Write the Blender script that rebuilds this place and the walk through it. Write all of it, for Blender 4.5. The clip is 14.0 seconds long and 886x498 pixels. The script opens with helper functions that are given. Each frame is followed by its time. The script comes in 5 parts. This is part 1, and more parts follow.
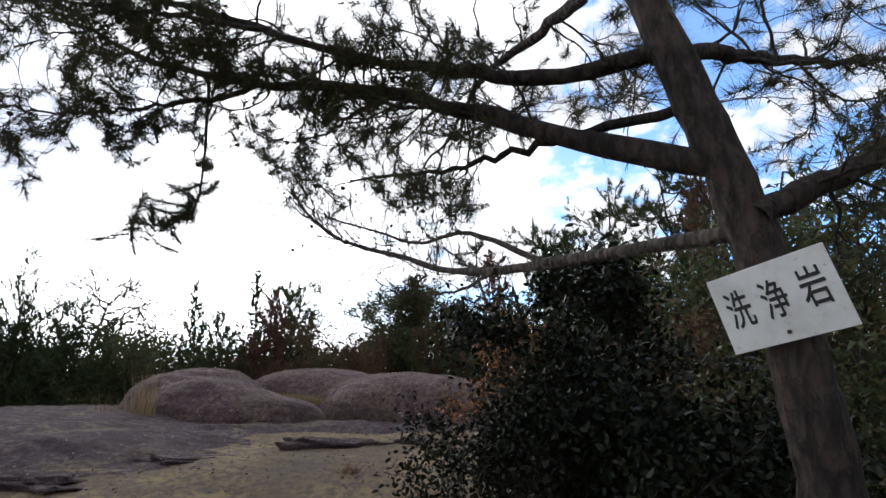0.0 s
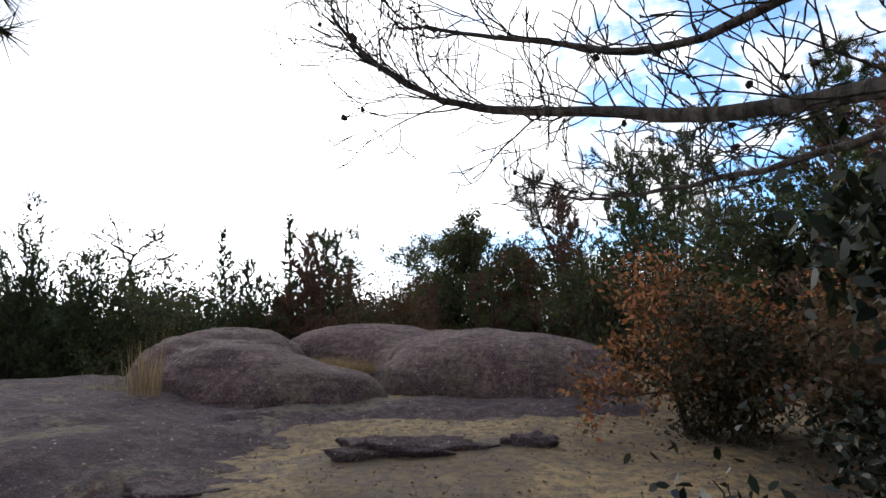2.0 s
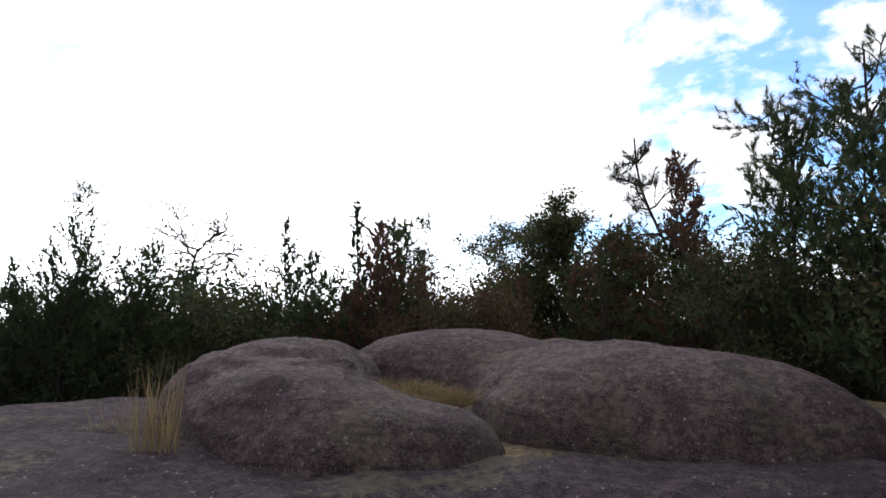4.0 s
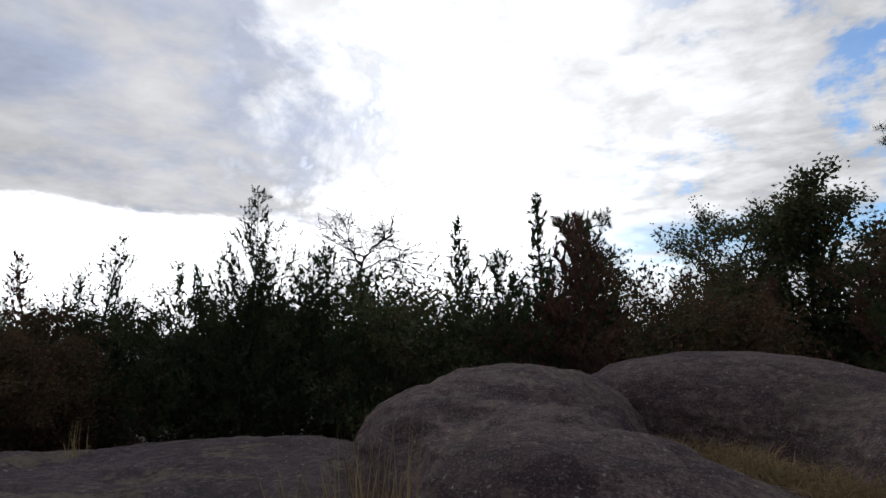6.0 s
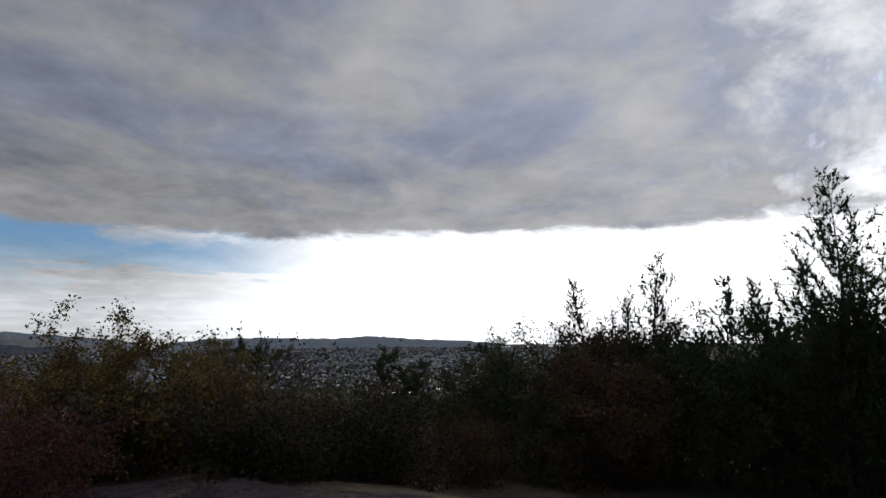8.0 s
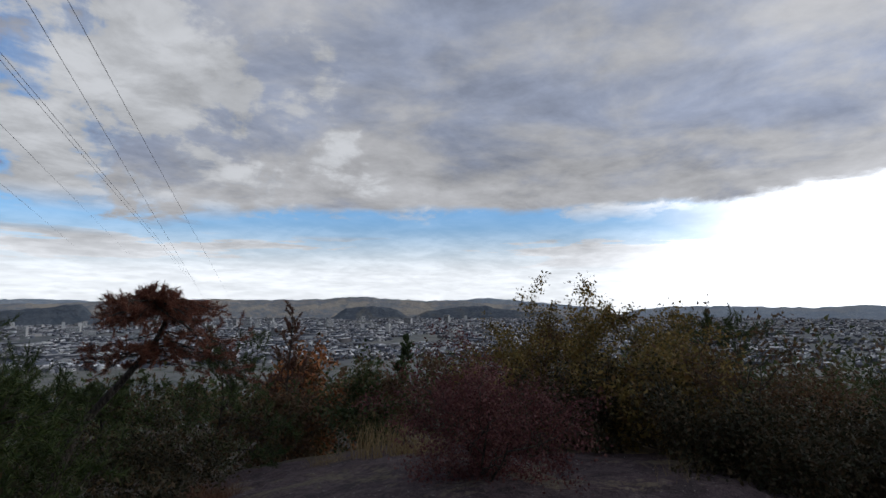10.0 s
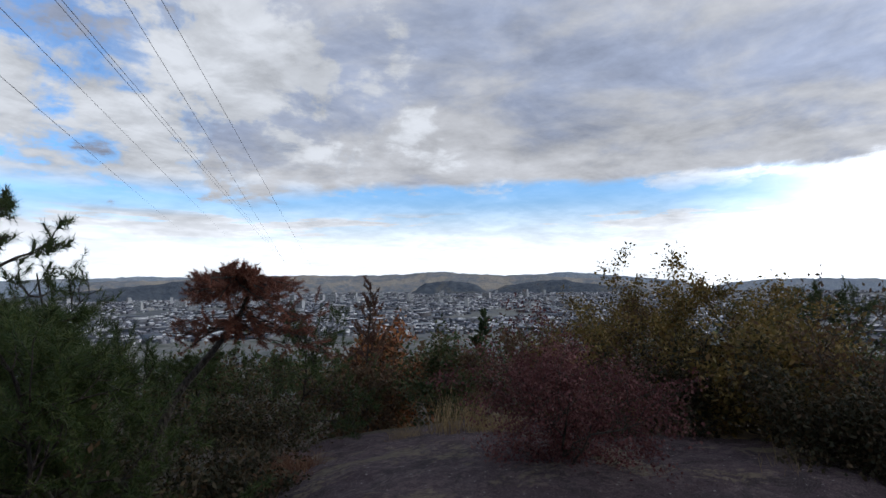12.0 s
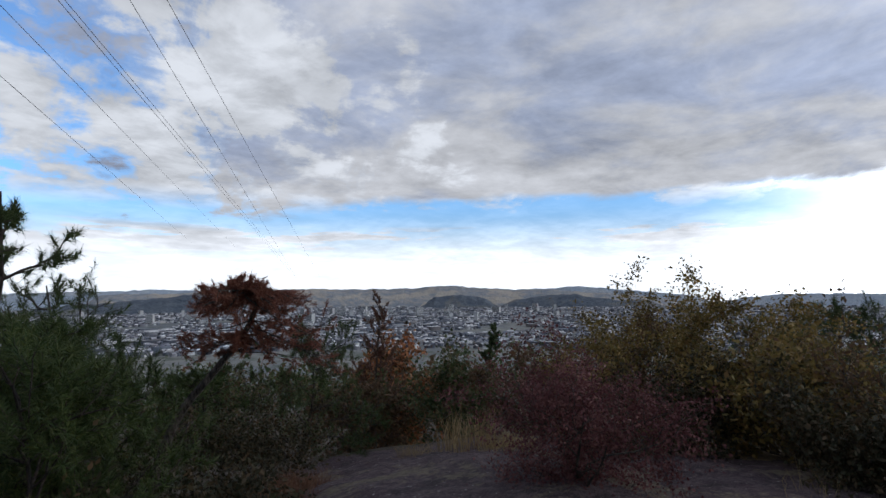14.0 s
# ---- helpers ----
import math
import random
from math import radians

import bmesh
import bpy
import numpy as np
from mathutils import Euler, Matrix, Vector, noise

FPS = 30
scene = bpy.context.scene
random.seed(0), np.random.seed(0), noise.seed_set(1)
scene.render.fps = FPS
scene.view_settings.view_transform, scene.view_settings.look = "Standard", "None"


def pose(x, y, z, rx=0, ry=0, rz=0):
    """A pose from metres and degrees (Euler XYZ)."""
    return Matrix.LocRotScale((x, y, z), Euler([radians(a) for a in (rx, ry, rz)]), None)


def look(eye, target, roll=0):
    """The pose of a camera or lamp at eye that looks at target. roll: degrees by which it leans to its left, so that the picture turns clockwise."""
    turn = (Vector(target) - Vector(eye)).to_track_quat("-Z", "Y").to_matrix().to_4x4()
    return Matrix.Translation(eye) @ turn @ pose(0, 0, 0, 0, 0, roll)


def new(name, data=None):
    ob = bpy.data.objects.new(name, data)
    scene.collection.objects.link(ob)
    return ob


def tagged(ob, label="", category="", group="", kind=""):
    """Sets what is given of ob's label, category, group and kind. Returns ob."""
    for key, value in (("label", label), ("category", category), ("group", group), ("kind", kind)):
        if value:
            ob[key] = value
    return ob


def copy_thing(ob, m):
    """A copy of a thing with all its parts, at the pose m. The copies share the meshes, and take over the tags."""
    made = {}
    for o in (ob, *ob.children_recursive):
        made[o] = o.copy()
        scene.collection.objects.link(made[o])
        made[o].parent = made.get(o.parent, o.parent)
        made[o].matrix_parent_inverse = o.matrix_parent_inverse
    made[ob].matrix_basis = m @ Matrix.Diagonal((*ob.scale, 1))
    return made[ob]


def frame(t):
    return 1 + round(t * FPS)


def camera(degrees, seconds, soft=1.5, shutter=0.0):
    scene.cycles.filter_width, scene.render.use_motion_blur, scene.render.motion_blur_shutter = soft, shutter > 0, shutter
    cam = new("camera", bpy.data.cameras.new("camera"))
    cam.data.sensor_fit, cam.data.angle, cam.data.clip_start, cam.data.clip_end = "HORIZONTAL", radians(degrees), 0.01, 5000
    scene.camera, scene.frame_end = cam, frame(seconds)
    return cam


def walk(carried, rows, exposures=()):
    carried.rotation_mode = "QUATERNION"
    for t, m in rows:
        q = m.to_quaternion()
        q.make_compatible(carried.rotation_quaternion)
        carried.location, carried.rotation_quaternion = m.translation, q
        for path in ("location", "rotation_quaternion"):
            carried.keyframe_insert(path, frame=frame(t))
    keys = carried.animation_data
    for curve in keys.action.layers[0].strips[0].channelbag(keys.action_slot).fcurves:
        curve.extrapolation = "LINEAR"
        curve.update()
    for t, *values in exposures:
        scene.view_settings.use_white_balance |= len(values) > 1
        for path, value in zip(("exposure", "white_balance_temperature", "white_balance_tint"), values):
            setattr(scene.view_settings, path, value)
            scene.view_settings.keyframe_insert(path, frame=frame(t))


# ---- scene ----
cam = camera(79.1, 14.0)
PATH = [
    (0, (-0.02, -0.12, 1.508), (-0.012, 1.82, 1.973), 0.5),
    (0.5, (-0.215, 0.498, 1.542), (-0.24, 2.456, 1.947), 0.3),
    (1, (-0.324, 1.106, 1.566), (-0.376, 3.083, 1.861), -0.3),
    (1.5, (-0.57, 1.623, 1.635), (-0.658, 3.601, 1.917), -0.3),
    (2, (-0.742, 2.157, 1.682), (-0.848, 4.135, 1.957), -0.4),
    (2.5, (-0.954, 2.71, 1.72), (-1.158, 4.682, 1.985), -0.5),
    (2.7, (-1.02, 2.89, 1.745), (-1.256, 4.861, 1.998), -0.5),
    (4.8, (-1.85, 4.861, 1.937), (-2.267, 6.801, 2.188), -0.5),
    (5, (-1.986, 5.02, 1.946), (-2.43, 6.953, 2.198), -0.5),
    (5.5, (-2.42, 5.422, 1.981), (-2.983, 7.324, 2.231), -0.4),
    (6, (-2.932, 5.772, 1.996), (-3.78, 7.562, 2.271), -0.2),
    (6.5, (-3.395, 6.106, 1.98), (-4.458, 7.779, 2.253), -0.3),
    (7, (-3.886, 6.187, 2.044), (-5.312, 7.566, 2.299), -0.3),
    (7.5, (-4.226, 6.229, 2.177), (-5.962, 7.185, 2.446), -0.3),
    (8, (-4.613, 6.221, 2.305), (-6.53, 6.694, 2.624), -0.6),
    (8.5, (-4.896, 6.108, 2.378), (-6.864, 5.963, 2.704), 0.0),
    (9, (-5.081, 6.074, 2.388), (-6.962, 5.478, 2.710), -0.2),
    (11.3, (-5.52, 5.97, 2.39), (-7.067, 4.708, 2.507), -0.6),
    (11.5, (-5.53, 5.96, 2.39), (-7.065, 4.683, 2.508), -0.6),
    (12, (-5.555, 5.94, 2.39), (-7.076, 4.647, 2.511), -0.6),
    (12.5, (-5.58, 5.92, 2.39), (-7.096, 4.623, 2.526), -0.6),
    (13, (-5.605, 5.90, 2.39), (-7.116, 4.598, 2.534), -0.6),
    (13.5, (-5.62, 5.885, 2.39), (-7.127, 4.581, 2.559), -0.5),
    (14, (-5.63, 5.875, 2.39), (-7.125, 4.557, 2.563), -0.4),
]
EXPOSURES = [(0, -0.45, 6500, 10), (2.5, -0.3, 6500, 10), (5, -0.85, 6500, 10), (6.5, -1.75, 6500, 10), (7.5, -2, 6500, 10), (9, -1.85, 6500, 10), (11.3, -1.1, 6150, 10), (14, -1.1, 6150, 10)]
walk(cam, [(t, look(eye, target, roll)) for t, eye, target, roll in PATH], exposures=EXPOSURES)

# ---------------------------------------------------------------- sky and sun
SUN_YAW, SUN_ELEV = 30.0, 24.0            # degrees to the left of +y, above the horizon
sun_dir = Vector((-math.sin(radians(SUN_YAW)) * math.cos(radians(SUN_ELEV)),
                  math.cos(radians(SUN_YAW)) * math.cos(radians(SUN_ELEV)), math.sin(radians(SUN_ELEV))))
lamp = bpy.data.lights.new("sun", "SUN")
lamp.energy, lamp.angle, lamp.color = 0.6, radians(12), (1.0, 0.93, 0.82)
sun = new("sun", lamp)
sun.matrix_world = look(sun_dir * 50, (0, 0, 0))


class Nodes:
    """A small shorthand for node trees."""

    def __init__(self, tree):
        self.tree = tree
        tree.nodes.clear()

    def node(self, kind, **sockets):
        n = self.tree.nodes.new(kind)
        for key, value in sockets.items():
            self.put(n.inputs[key.replace("_", " ")], value)
        return n

    def put(self, socket, value):
        if isinstance(value, bpy.types.NodeSocket):
            self.tree.links.new(value, socket)
        elif value is not None:
            socket.default_value = value

    def math(self, op, a, b=None, c=None, clamp=False):
        n = self.tree.nodes.new("ShaderNodeMath")
        n.operation, n.use_clamp = op, clamp
        for socket, value in zip(n.inputs, (a, b, c)):
            self.put(socket, value)
        return n.outputs[0]

    def ramp(self, value, low, high, a=0.0, b=1.0):
        n = self.tree.nodes.new("ShaderNodeMapRange")
        n.interpolation_type = "SMOOTHSTEP"
        for key, v in zip(("Value", "From Min", "From Max", "To Min", "To Max"), (value, low, high, a, b)):
            self.put(n.inputs[key], v)
        return n.outputs[0]

    def mix(self, fac, a, b):
        n = self.tree.nodes.new("ShaderNodeMix")
        n.data_type = "RGBA"
        self.put(n.inputs[0], fac)
        for socket, v in ((n.inputs[6], a), (n.inputs[7], b)):
            self.put(socket, (*v, 1) if isinstance(v, tuple) and len(v) == 3 else v)
        return n.outputs[2]

    def noise(self, vector, scale, detail=4.0, rough=0.55, distort=0.0):
        n = self.tree.nodes.new("ShaderNodeTexNoise")
        for key, v in (("Vector", vector), ("Scale", scale), ("Detail", detail), ("Roughness", rough), ("Distortion", distort)):
            self.put(n.inputs[key], v)
        return n.outputs[0]

    def xyz(self, x, y, z):
        n = self.tree.nodes.new("ShaderNodeCombineXYZ")
        for socket, v in zip(n.inputs, (x, y, z)):
            self.put(socket, v)
        return n.outputs[0]


def make_world():
    world = bpy.data.worlds.new("sky")
    scene.world = world
    world.use_nodes = True
    n = Nodes(world.node_tree)
    way = n.node("ShaderNodeTexCoord").outputs["Generated"]
    split = n.node("ShaderNodeSeparateXYZ", Vector=way)
    x, y, z = split.outputs
    yaw = n.math("ARCTAN2", n.math("MULTIPLY", x, -1.0), y)          # radians, to the left of +y
    up = n.math("MAXIMUM", z, 0.0)
    over = n.math("ADD", up, 0.13)
    flat = n.xyz(n.math("DIVIDE", x, over), n.math("DIVIDE", y, over), 0.0)
    big = n.noise(flat, 0.55, 5, 0.55, 0.4)
    mid = n.noise(flat, 1.5, 8, 0.60, 0.35)
    fine = n.noise(flat, 4.2, 8, 0.62, 0.25)
    band = n.noise(n.xyz(n.math("MULTIPLY", yaw, 3.0), n.math("MULTIPLY", z, 26.0), 3.4), 1.0, 7, 0.62, 0.25)
    cell = n.noise(way, 6.5, 7, 0.6, 0.3)
    puff = n.math("ADD", n.math("SUBTRACT", mid, 0.5), n.math("MULTIPLY", n.math("SUBTRACT", fine, 0.5), 0.6))
    # the closed deck, whose hem hangs some ten degrees above the horizon
    hem = n.math("ADD", n.math("MULTIPLY", n.math("SUBTRACT", big, 0.5), 0.05), n.math("MULTIPLY", puff, 0.045))
    hem = n.math("SUBTRACT", hem, n.ramp(yaw, 2.35, 2.75, 0.0, 0.045))
    rise = n.math("SUBTRACT", n.math("SUBTRACT", z, 0.178), hem)
    deck = n.ramp(rise, -0.006, 0.012)
    side = n.math("ADD", yaw, n.math("ADD", n.math("MULTIPLY", puff, 0.7), n.math("MULTIPLY", n.math("SUBTRACT", cell, 0.5), 1.3)))
    deck = n.math("MULTIPLY", deck, n.ramp(side, 0.42, 0.78))
    deck = n.math("MULTIPLY", deck, n.ramp(n.math("ADD", yaw, n.math("ADD", n.math("MULTIPLY", puff, 1.0), n.math("MULTIPLY", n.math("SUBTRACT", cell, 0.5), 1.8))), 2.72, 2.50))
    # broken cloud elsewhere, and thin bars below the hem
    broken = n.ramp(n.math("ADD", n.math("ADD", n.math("ADD", n.math("MULTIPLY", mid, 0.35), n.math("MULTIPLY", cell, 0.65)), n.math("MULTIPLY", fine, 0.35)), n.math("ADD", n.ramp(yaw, 2.3, 2.7, -0.06, 0.01), n.math("MULTIPLY", n.ramp(yaw, -0.50, -0.15), n.ramp(yaw, 1.2, 0.6, 0.0, 0.12)))), 0.56, 0.70)
    low = n.math("MULTIPLY", n.ramp(z, 0.145, 0.11), n.ramp(z, 0.03, 0.075))
    bars = n.math("MULTIPLY", n.ramp(band, 0.49, 0.57), low)
    cover = n.math("MAXIMUM", n.math("MULTIPLY", broken, n.ramp(z, 0.12, 0.19)), bars)
    # unseen grey cloud added away from the sun and overhead, to keep foliage dark
    back = n.math("MAXIMUM", n.math("MAXIMUM", n.ramp(yaw, -0.75, -1.15), n.ramp(yaw, 3.0, 3.12)), n.ramp(z, 0.70, 0.85))
    # glare of the veiled sun
    to_sun = n.node("ShaderNodeVectorMath")
    to_sun.operation = "DOT_PRODUCT"
    n.put(to_sun.inputs[0], way)
    to_sun.inputs[1].default_value = sun_dir
    near = n.math("MAXIMUM", to_sun.outputs["Value"], 0.0)
    glare = n.math("POWER", near, 7.0)
    wide = n.math("POWER", near, 2.0)
    # bright haze low over the plain on the sun's side
    brim = n.math("MULTIPLY", n.ramp(yaw, 1.92, 1.50), n.math("MULTIPLY", n.ramp(yaw, 0.0, 0.5), n.ramp(z, 0.30, 0.16)))
    lit = n.math("ADD", n.math("ADD", 1.35, n.math("MULTIPLY", wide, 0.7)), n.math("MULTIPLY", glare, 1.8))
    lit = n.math("MULTIPLY", lit, n.ramp(mid, 0.35, 0.65, 0.80, 1.15))
    lit = n.math("MULTIPLY", lit, n.ramp(fine, 0.36, 0.62, 0.84, 1.10))
    lit = n.math("MULTIPLY", lit, n.math("SUBTRACT", 1.0, n.math("MULTIPLY", n.math("MULTIPLY", n.ramp(band, 0.53, 0.62), low), 0.22)))
    lit = n.math("ADD", lit, n.math("ADD", n.math("MULTIPLY", brim, 3.2), n.ramp(z, 0.16, 0.04, 0.0, 1.3)))
    shade = n.math("ADD", n.ramp(big, 0.30, 0.70, 0.88, 1.26), n.math("MULTIPLY", puff, 1.5))
    shade = n.math("ADD", shade, n.math("ADD", n.math("MULTIPLY", glare, 0.6), n.math("MULTIPLY", n.ramp(yaw, 2.2, 1.2), 0.16)))
    shade = n.math("ADD", shade, n.ramp(rise, 0.10, 0.0, 0.0, 0.20))
    # ragged holes in the deck towards the sun
    holes = n.math("MULTIPLY", n.ramp(cell, 0.53, 0.63), n.ramp(yaw, 0.90, 0.55))
    # the added unseen cloud is dimmed to half
    shade = n.math("MULTIPLY", n.math("ADD", shade, n.math("MULTIPLY", holes, 3.0)), n.math("SUBTRACT", 1.0, n.math("MULTIPLY", back, 0.50)))
    deck = n.math("MAXIMUM", deck, back)
    deck_tone = n.mix(n.ramp(n.math("ADD", mid, n.ramp(rise, 0.16, 0.0, 0.0, 0.16)), 0.40, 0.66), (0.80, 0.90, 1.16), (0.98, 0.985, 1.02))
    white_tone = (0.97, 0.99, 1.03)
    sky = n.node("ShaderNodeTexSky")
    sky.sky_type, sky.sun_disc = "NISHITA", False
    sky.sun_elevation, sky.sun_rotation = radians(SUN_ELEV), radians(-SUN_YAW)
    sky.air_density, sky.dust_density, sky.ozone_density = 1.0, 0.15, 4.0
    clear = n.node("ShaderNodeMix")
    clear.data_type, clear.blend_type = "RGBA", "MULTIPLY"
    clear.inputs[0].default_value = 1.0
    n.put(clear.inputs[6], sky.outputs[0])
    clear.inputs[7].default_value = (1.25, 1.80, 2.15, 1)
    blue = n.node("ShaderNodeBackground", Color=clear.outputs[2], Strength=0.2)
    clouds = n.node("ShaderNodeBackground", Color=white_tone + (1,), Strength=lit)
    grey = n.node("ShaderNodeBackground", Color=deck_tone, Strength=shade)
    veil = n.math("MAXIMUM", n.math("MAXIMUM", n.math("MAXIMUM", cover, n.ramp(z, 0.185, 0.05, 0.15, 0.95)), brim), n.math("MULTIPLY", glare, 1.6, clamp=True))
    a = n.node("ShaderNodeMixShader", Fac=veil)
    n.put(a.inputs[1], blue.outputs[0]), n.put(a.inputs[2], clouds.outputs[0])
    b = n.node("ShaderNodeMixShader", Fac=deck)
    n.put(b.inputs[1], a.outputs[0]), n.put(b.inputs[2], grey.outputs[0])
    n.put(n.node("ShaderNodeOutputWorld").inputs[0], b.outputs[0])


make_world()

# ---------------------------------------------------------------- materials


def shader(name, rough=0.8):
    m = bpy.data.materials.new(name)
    m.use_nodes = True
    n = Nodes(m.node_tree)
    p = n.node("ShaderNodeBsdfPrincipled", Roughness=rough)
    out = n.node("ShaderNodeOutputMaterial", Surface=p.outputs[0])
    return m, n, p, out


def bump(n, p, height, strength, distance):
    b = n.node("ShaderNodeBump", Height=height, Strength=strength, Distance=distance)
    n.put(p.inputs["Normal"], b.outputs[0])


def spot(n):
    return n.node("ShaderNodeNewGeometry").outputs["Position"]


def rock_material(name, dark, light, lichen, dust):
    """Granite with veins, lichen, pale specks and, where dust is over 0, thin sand lying in patches."""
    m, n, p, _ = shader(name, 0.9)
    at = spot(n)
    a, b, c = n.noise(at, 1.7, 6, 0.65, 0.6), n.noise(at, 13.0, 6, 0.72, 0.3), n.noise(at, 70.0, 4, 0.75)
    stretched = n.node("ShaderNodeMapping", Vector=at)
    stretched.inputs["Scale"].default_value = (1.0, 1.0, 4.0)
    veins = n.noise(stretched.outputs[0], 3.0, 8, 0.72, 1.0)
    tone = n.mix(n.ramp(b, 0.40, 0.60), dark, light)
    tone = n.mix(n.ramp(a, 0.47, 0.58, 0.0, 0.75), tone, (dark[0] * 0.8, dark[1] * 0.68, dark[2] * 0.78))
    tone = n.mix(n.ramp(veins, 0.53, 0.58, 0.0, 0.8), tone, tuple(v * 0.5 for v in dark))
    tone = n.mix(n.ramp(c, 0.53, 0.66, 0.0, 0.8), tone, lichen)
    tone = n.mix(n.ramp(c, 0.46, 0.36, 0.0, 0.8), tone, tuple(v * 0.35 for v in dark))
    chips = n.node("ShaderNodeTexVoronoi", Vector=at, Scale=17.0)
    tone = n.mix(n.math("MULTIPLY", n.ramp(chips.outputs["Distance"], 0.20, 0.13), n.ramp(b, 0.52, 0.56, 0.0, 0.9)), tone, (0.46, 0.43, 0.40))
    sand = n.mix(n.ramp(b, 0.4, 0.65), (0.15, 0.12, 0.075), (0.24, 0.19, 0.115))
    patch = n.math("ADD", n.noise(at, 0.75, 6, 0.65, 0.5), n.math("MULTIPLY", n.math("SUBTRACT", b, 0.5), 0.35))
    tone = n.mix(n.ramp(patch, 0.54, 0.62, 0.0, dust), tone, sand)
    n.put(p.inputs["Base Color"], tone)
    rough = n.math("ADD", n.math("MULTIPLY", veins, 0.5), n.math("ADD", n.math("MULTIPLY", b, 0.45), n.math("MULTIPLY", c, 0.16)))
    bump(n, p, rough, 1.0, 0.12)
    return m


def soil_material():
    """Near the top sandy soil with dry moss and litter, on the slopes leaf mould, down on the plain fields."""
    m, n, p, _ = shader("ground_soil", 0.95)
    at = spot(n)
    a, b, c = n.noise(at, 0.9, 6, 0.6, 0.3), n.noise(at, 12.0, 6, 0.7), n.noise(at, 90.0, 3, 0.7)
    tone = n.mix(n.ramp(a, 0.4, 0.62), (0.150, 0.104, 0.054), (0.29, 0.205, 0.092))
    tone = n.mix(n.ramp(b, 0.42, 0.60, 0.0, 0.85), tone, (0.080, 0.058, 0.045))
    tone = n.mix(n.ramp(n.noise(at, 2.6, 6, 0.7, 0.6), 0.52, 0.62, 0.0, 0.65), tone, (0.085, 0.068, 0.062))
    tone = n.mix(n.ramp(c, 0.56, 0.68, 0.0, 0.6), tone, (0.30, 0.26, 0.19))
    z = n.node("ShaderNodeSeparateXYZ", Vector=at).outputs[2]
    mould = n.mix(n.ramp(b, 0.4, 0.6), (0.035, 0.026, 0.018), (0.085, 0.058, 0.034))
    tone = n.mix(n.ramp(n.math("ADD", z, n.math("MULTIPLY", a, 0.9)), 0.85, 0.45), tone, mould)
    far_a, far_b = n.noise(at, 0.006, 5, 0.6), n.noise(at, 0.03, 6, 0.6)
    field = n.mix(n.ramp(far_a, 0.42, 0.6), (0.13, 0.14, 0.15), (0.20, 0.195, 0.17))
    field = n.mix(n.ramp(far_b, 0.5, 0.6, 0.0, 0.8), field, (0.07, 0.085, 0.06))
    tone = n.mix(n.ramp(z, -60.0, -75.0), tone, field)
    n.put(p.inputs["Base Color"], tone)
    bump(n, p, n.math("ADD", n.math("MULTIPLY", b, 0.6), n.math("MULTIPLY", c, 0.3)), 0.6, 0.03)
    return m


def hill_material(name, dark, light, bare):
    """Woods seen from afar: mottled crowns with paler clearings; any haze is part of the given tones."""
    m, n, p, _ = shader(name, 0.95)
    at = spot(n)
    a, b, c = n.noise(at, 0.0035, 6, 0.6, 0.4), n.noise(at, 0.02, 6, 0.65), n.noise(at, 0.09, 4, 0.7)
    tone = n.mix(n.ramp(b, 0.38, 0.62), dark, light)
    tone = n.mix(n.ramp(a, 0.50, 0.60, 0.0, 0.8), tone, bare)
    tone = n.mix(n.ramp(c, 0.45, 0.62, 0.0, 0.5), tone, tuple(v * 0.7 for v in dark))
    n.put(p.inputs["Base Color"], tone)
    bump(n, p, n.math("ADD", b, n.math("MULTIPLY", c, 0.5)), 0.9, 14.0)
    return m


def bark_material(name, dark, light, scale=26.0):
    m, n, p, _ = shader(name, 0.9)
    at = n.node("ShaderNodeTexCoord").outputs["Object"]
    s = n.node("ShaderNodeMapping", Vector=at)
    s.inputs["Scale"].default_value = (1, 1, 0.35)
    a, b = n.noise(s.outputs[0], scale, 6, 0.7, 0.5), n.noise(at, 3.0, 4)
    cells = n.node("ShaderNodeTexVoronoi", Vector=s.outputs[0], Scale=scale)
    tone = n.mix(n.ramp(a, 0.38, 0.64), dark, light)
    tone = n.mix(n.ramp(b, 0.4, 0.7, 0.0, 0.5), tone, tuple(v * 0.6 for v in dark))
    n.put(p.inputs["Base Color"], tone)
    bump(n, p, n.math("ADD", a, n.math("MULTIPLY", cells.outputs["Distance"], 1.2)), 1.0, 0.035)
    return m


def leaf_material(name, tones, gloss=0.55, through_light=0.35, shine=0.18):
    """Leaves, each with a shade of its own out of the given tones."""
    m, n, p, out = shader(name, gloss)
    p.inputs["Specular IOR Level"].default_value = shine
    geo = n.node("ShaderNodeNewGeometry")
    ramp = n.node("ShaderNodeValToRGB", Fac=geo.outputs["Random Per Island"])
    steps = ramp.color_ramp.elements
    while len(steps) < len(tones):
        steps.new(0.5)
    for i, tone in enumerate(tones):
        steps[i].position, steps[i].color = i / (len(tones) - 1), (*tone, 1)
    a = n.noise(geo.outputs["Position"], 1.6, 3)
    tone = n.mix(n.ramp(a, 0.35, 0.65, 0.0, 0.45), ramp.outputs[0], tuple(v * 0.5 for v in tones[0]))
    n.put(p.inputs["Base Color"], tone)
    glow = n.node("ShaderNodeBsdfTranslucent", Color=tone)
    both = n.node("ShaderNodeMixShader", Fac=through_light)
    n.put(both.inputs[1], p.outputs[0]), n.put(both.inputs[2], glow.outputs[0])
    n.put(out.inputs[0], both.outputs[0])
    return m


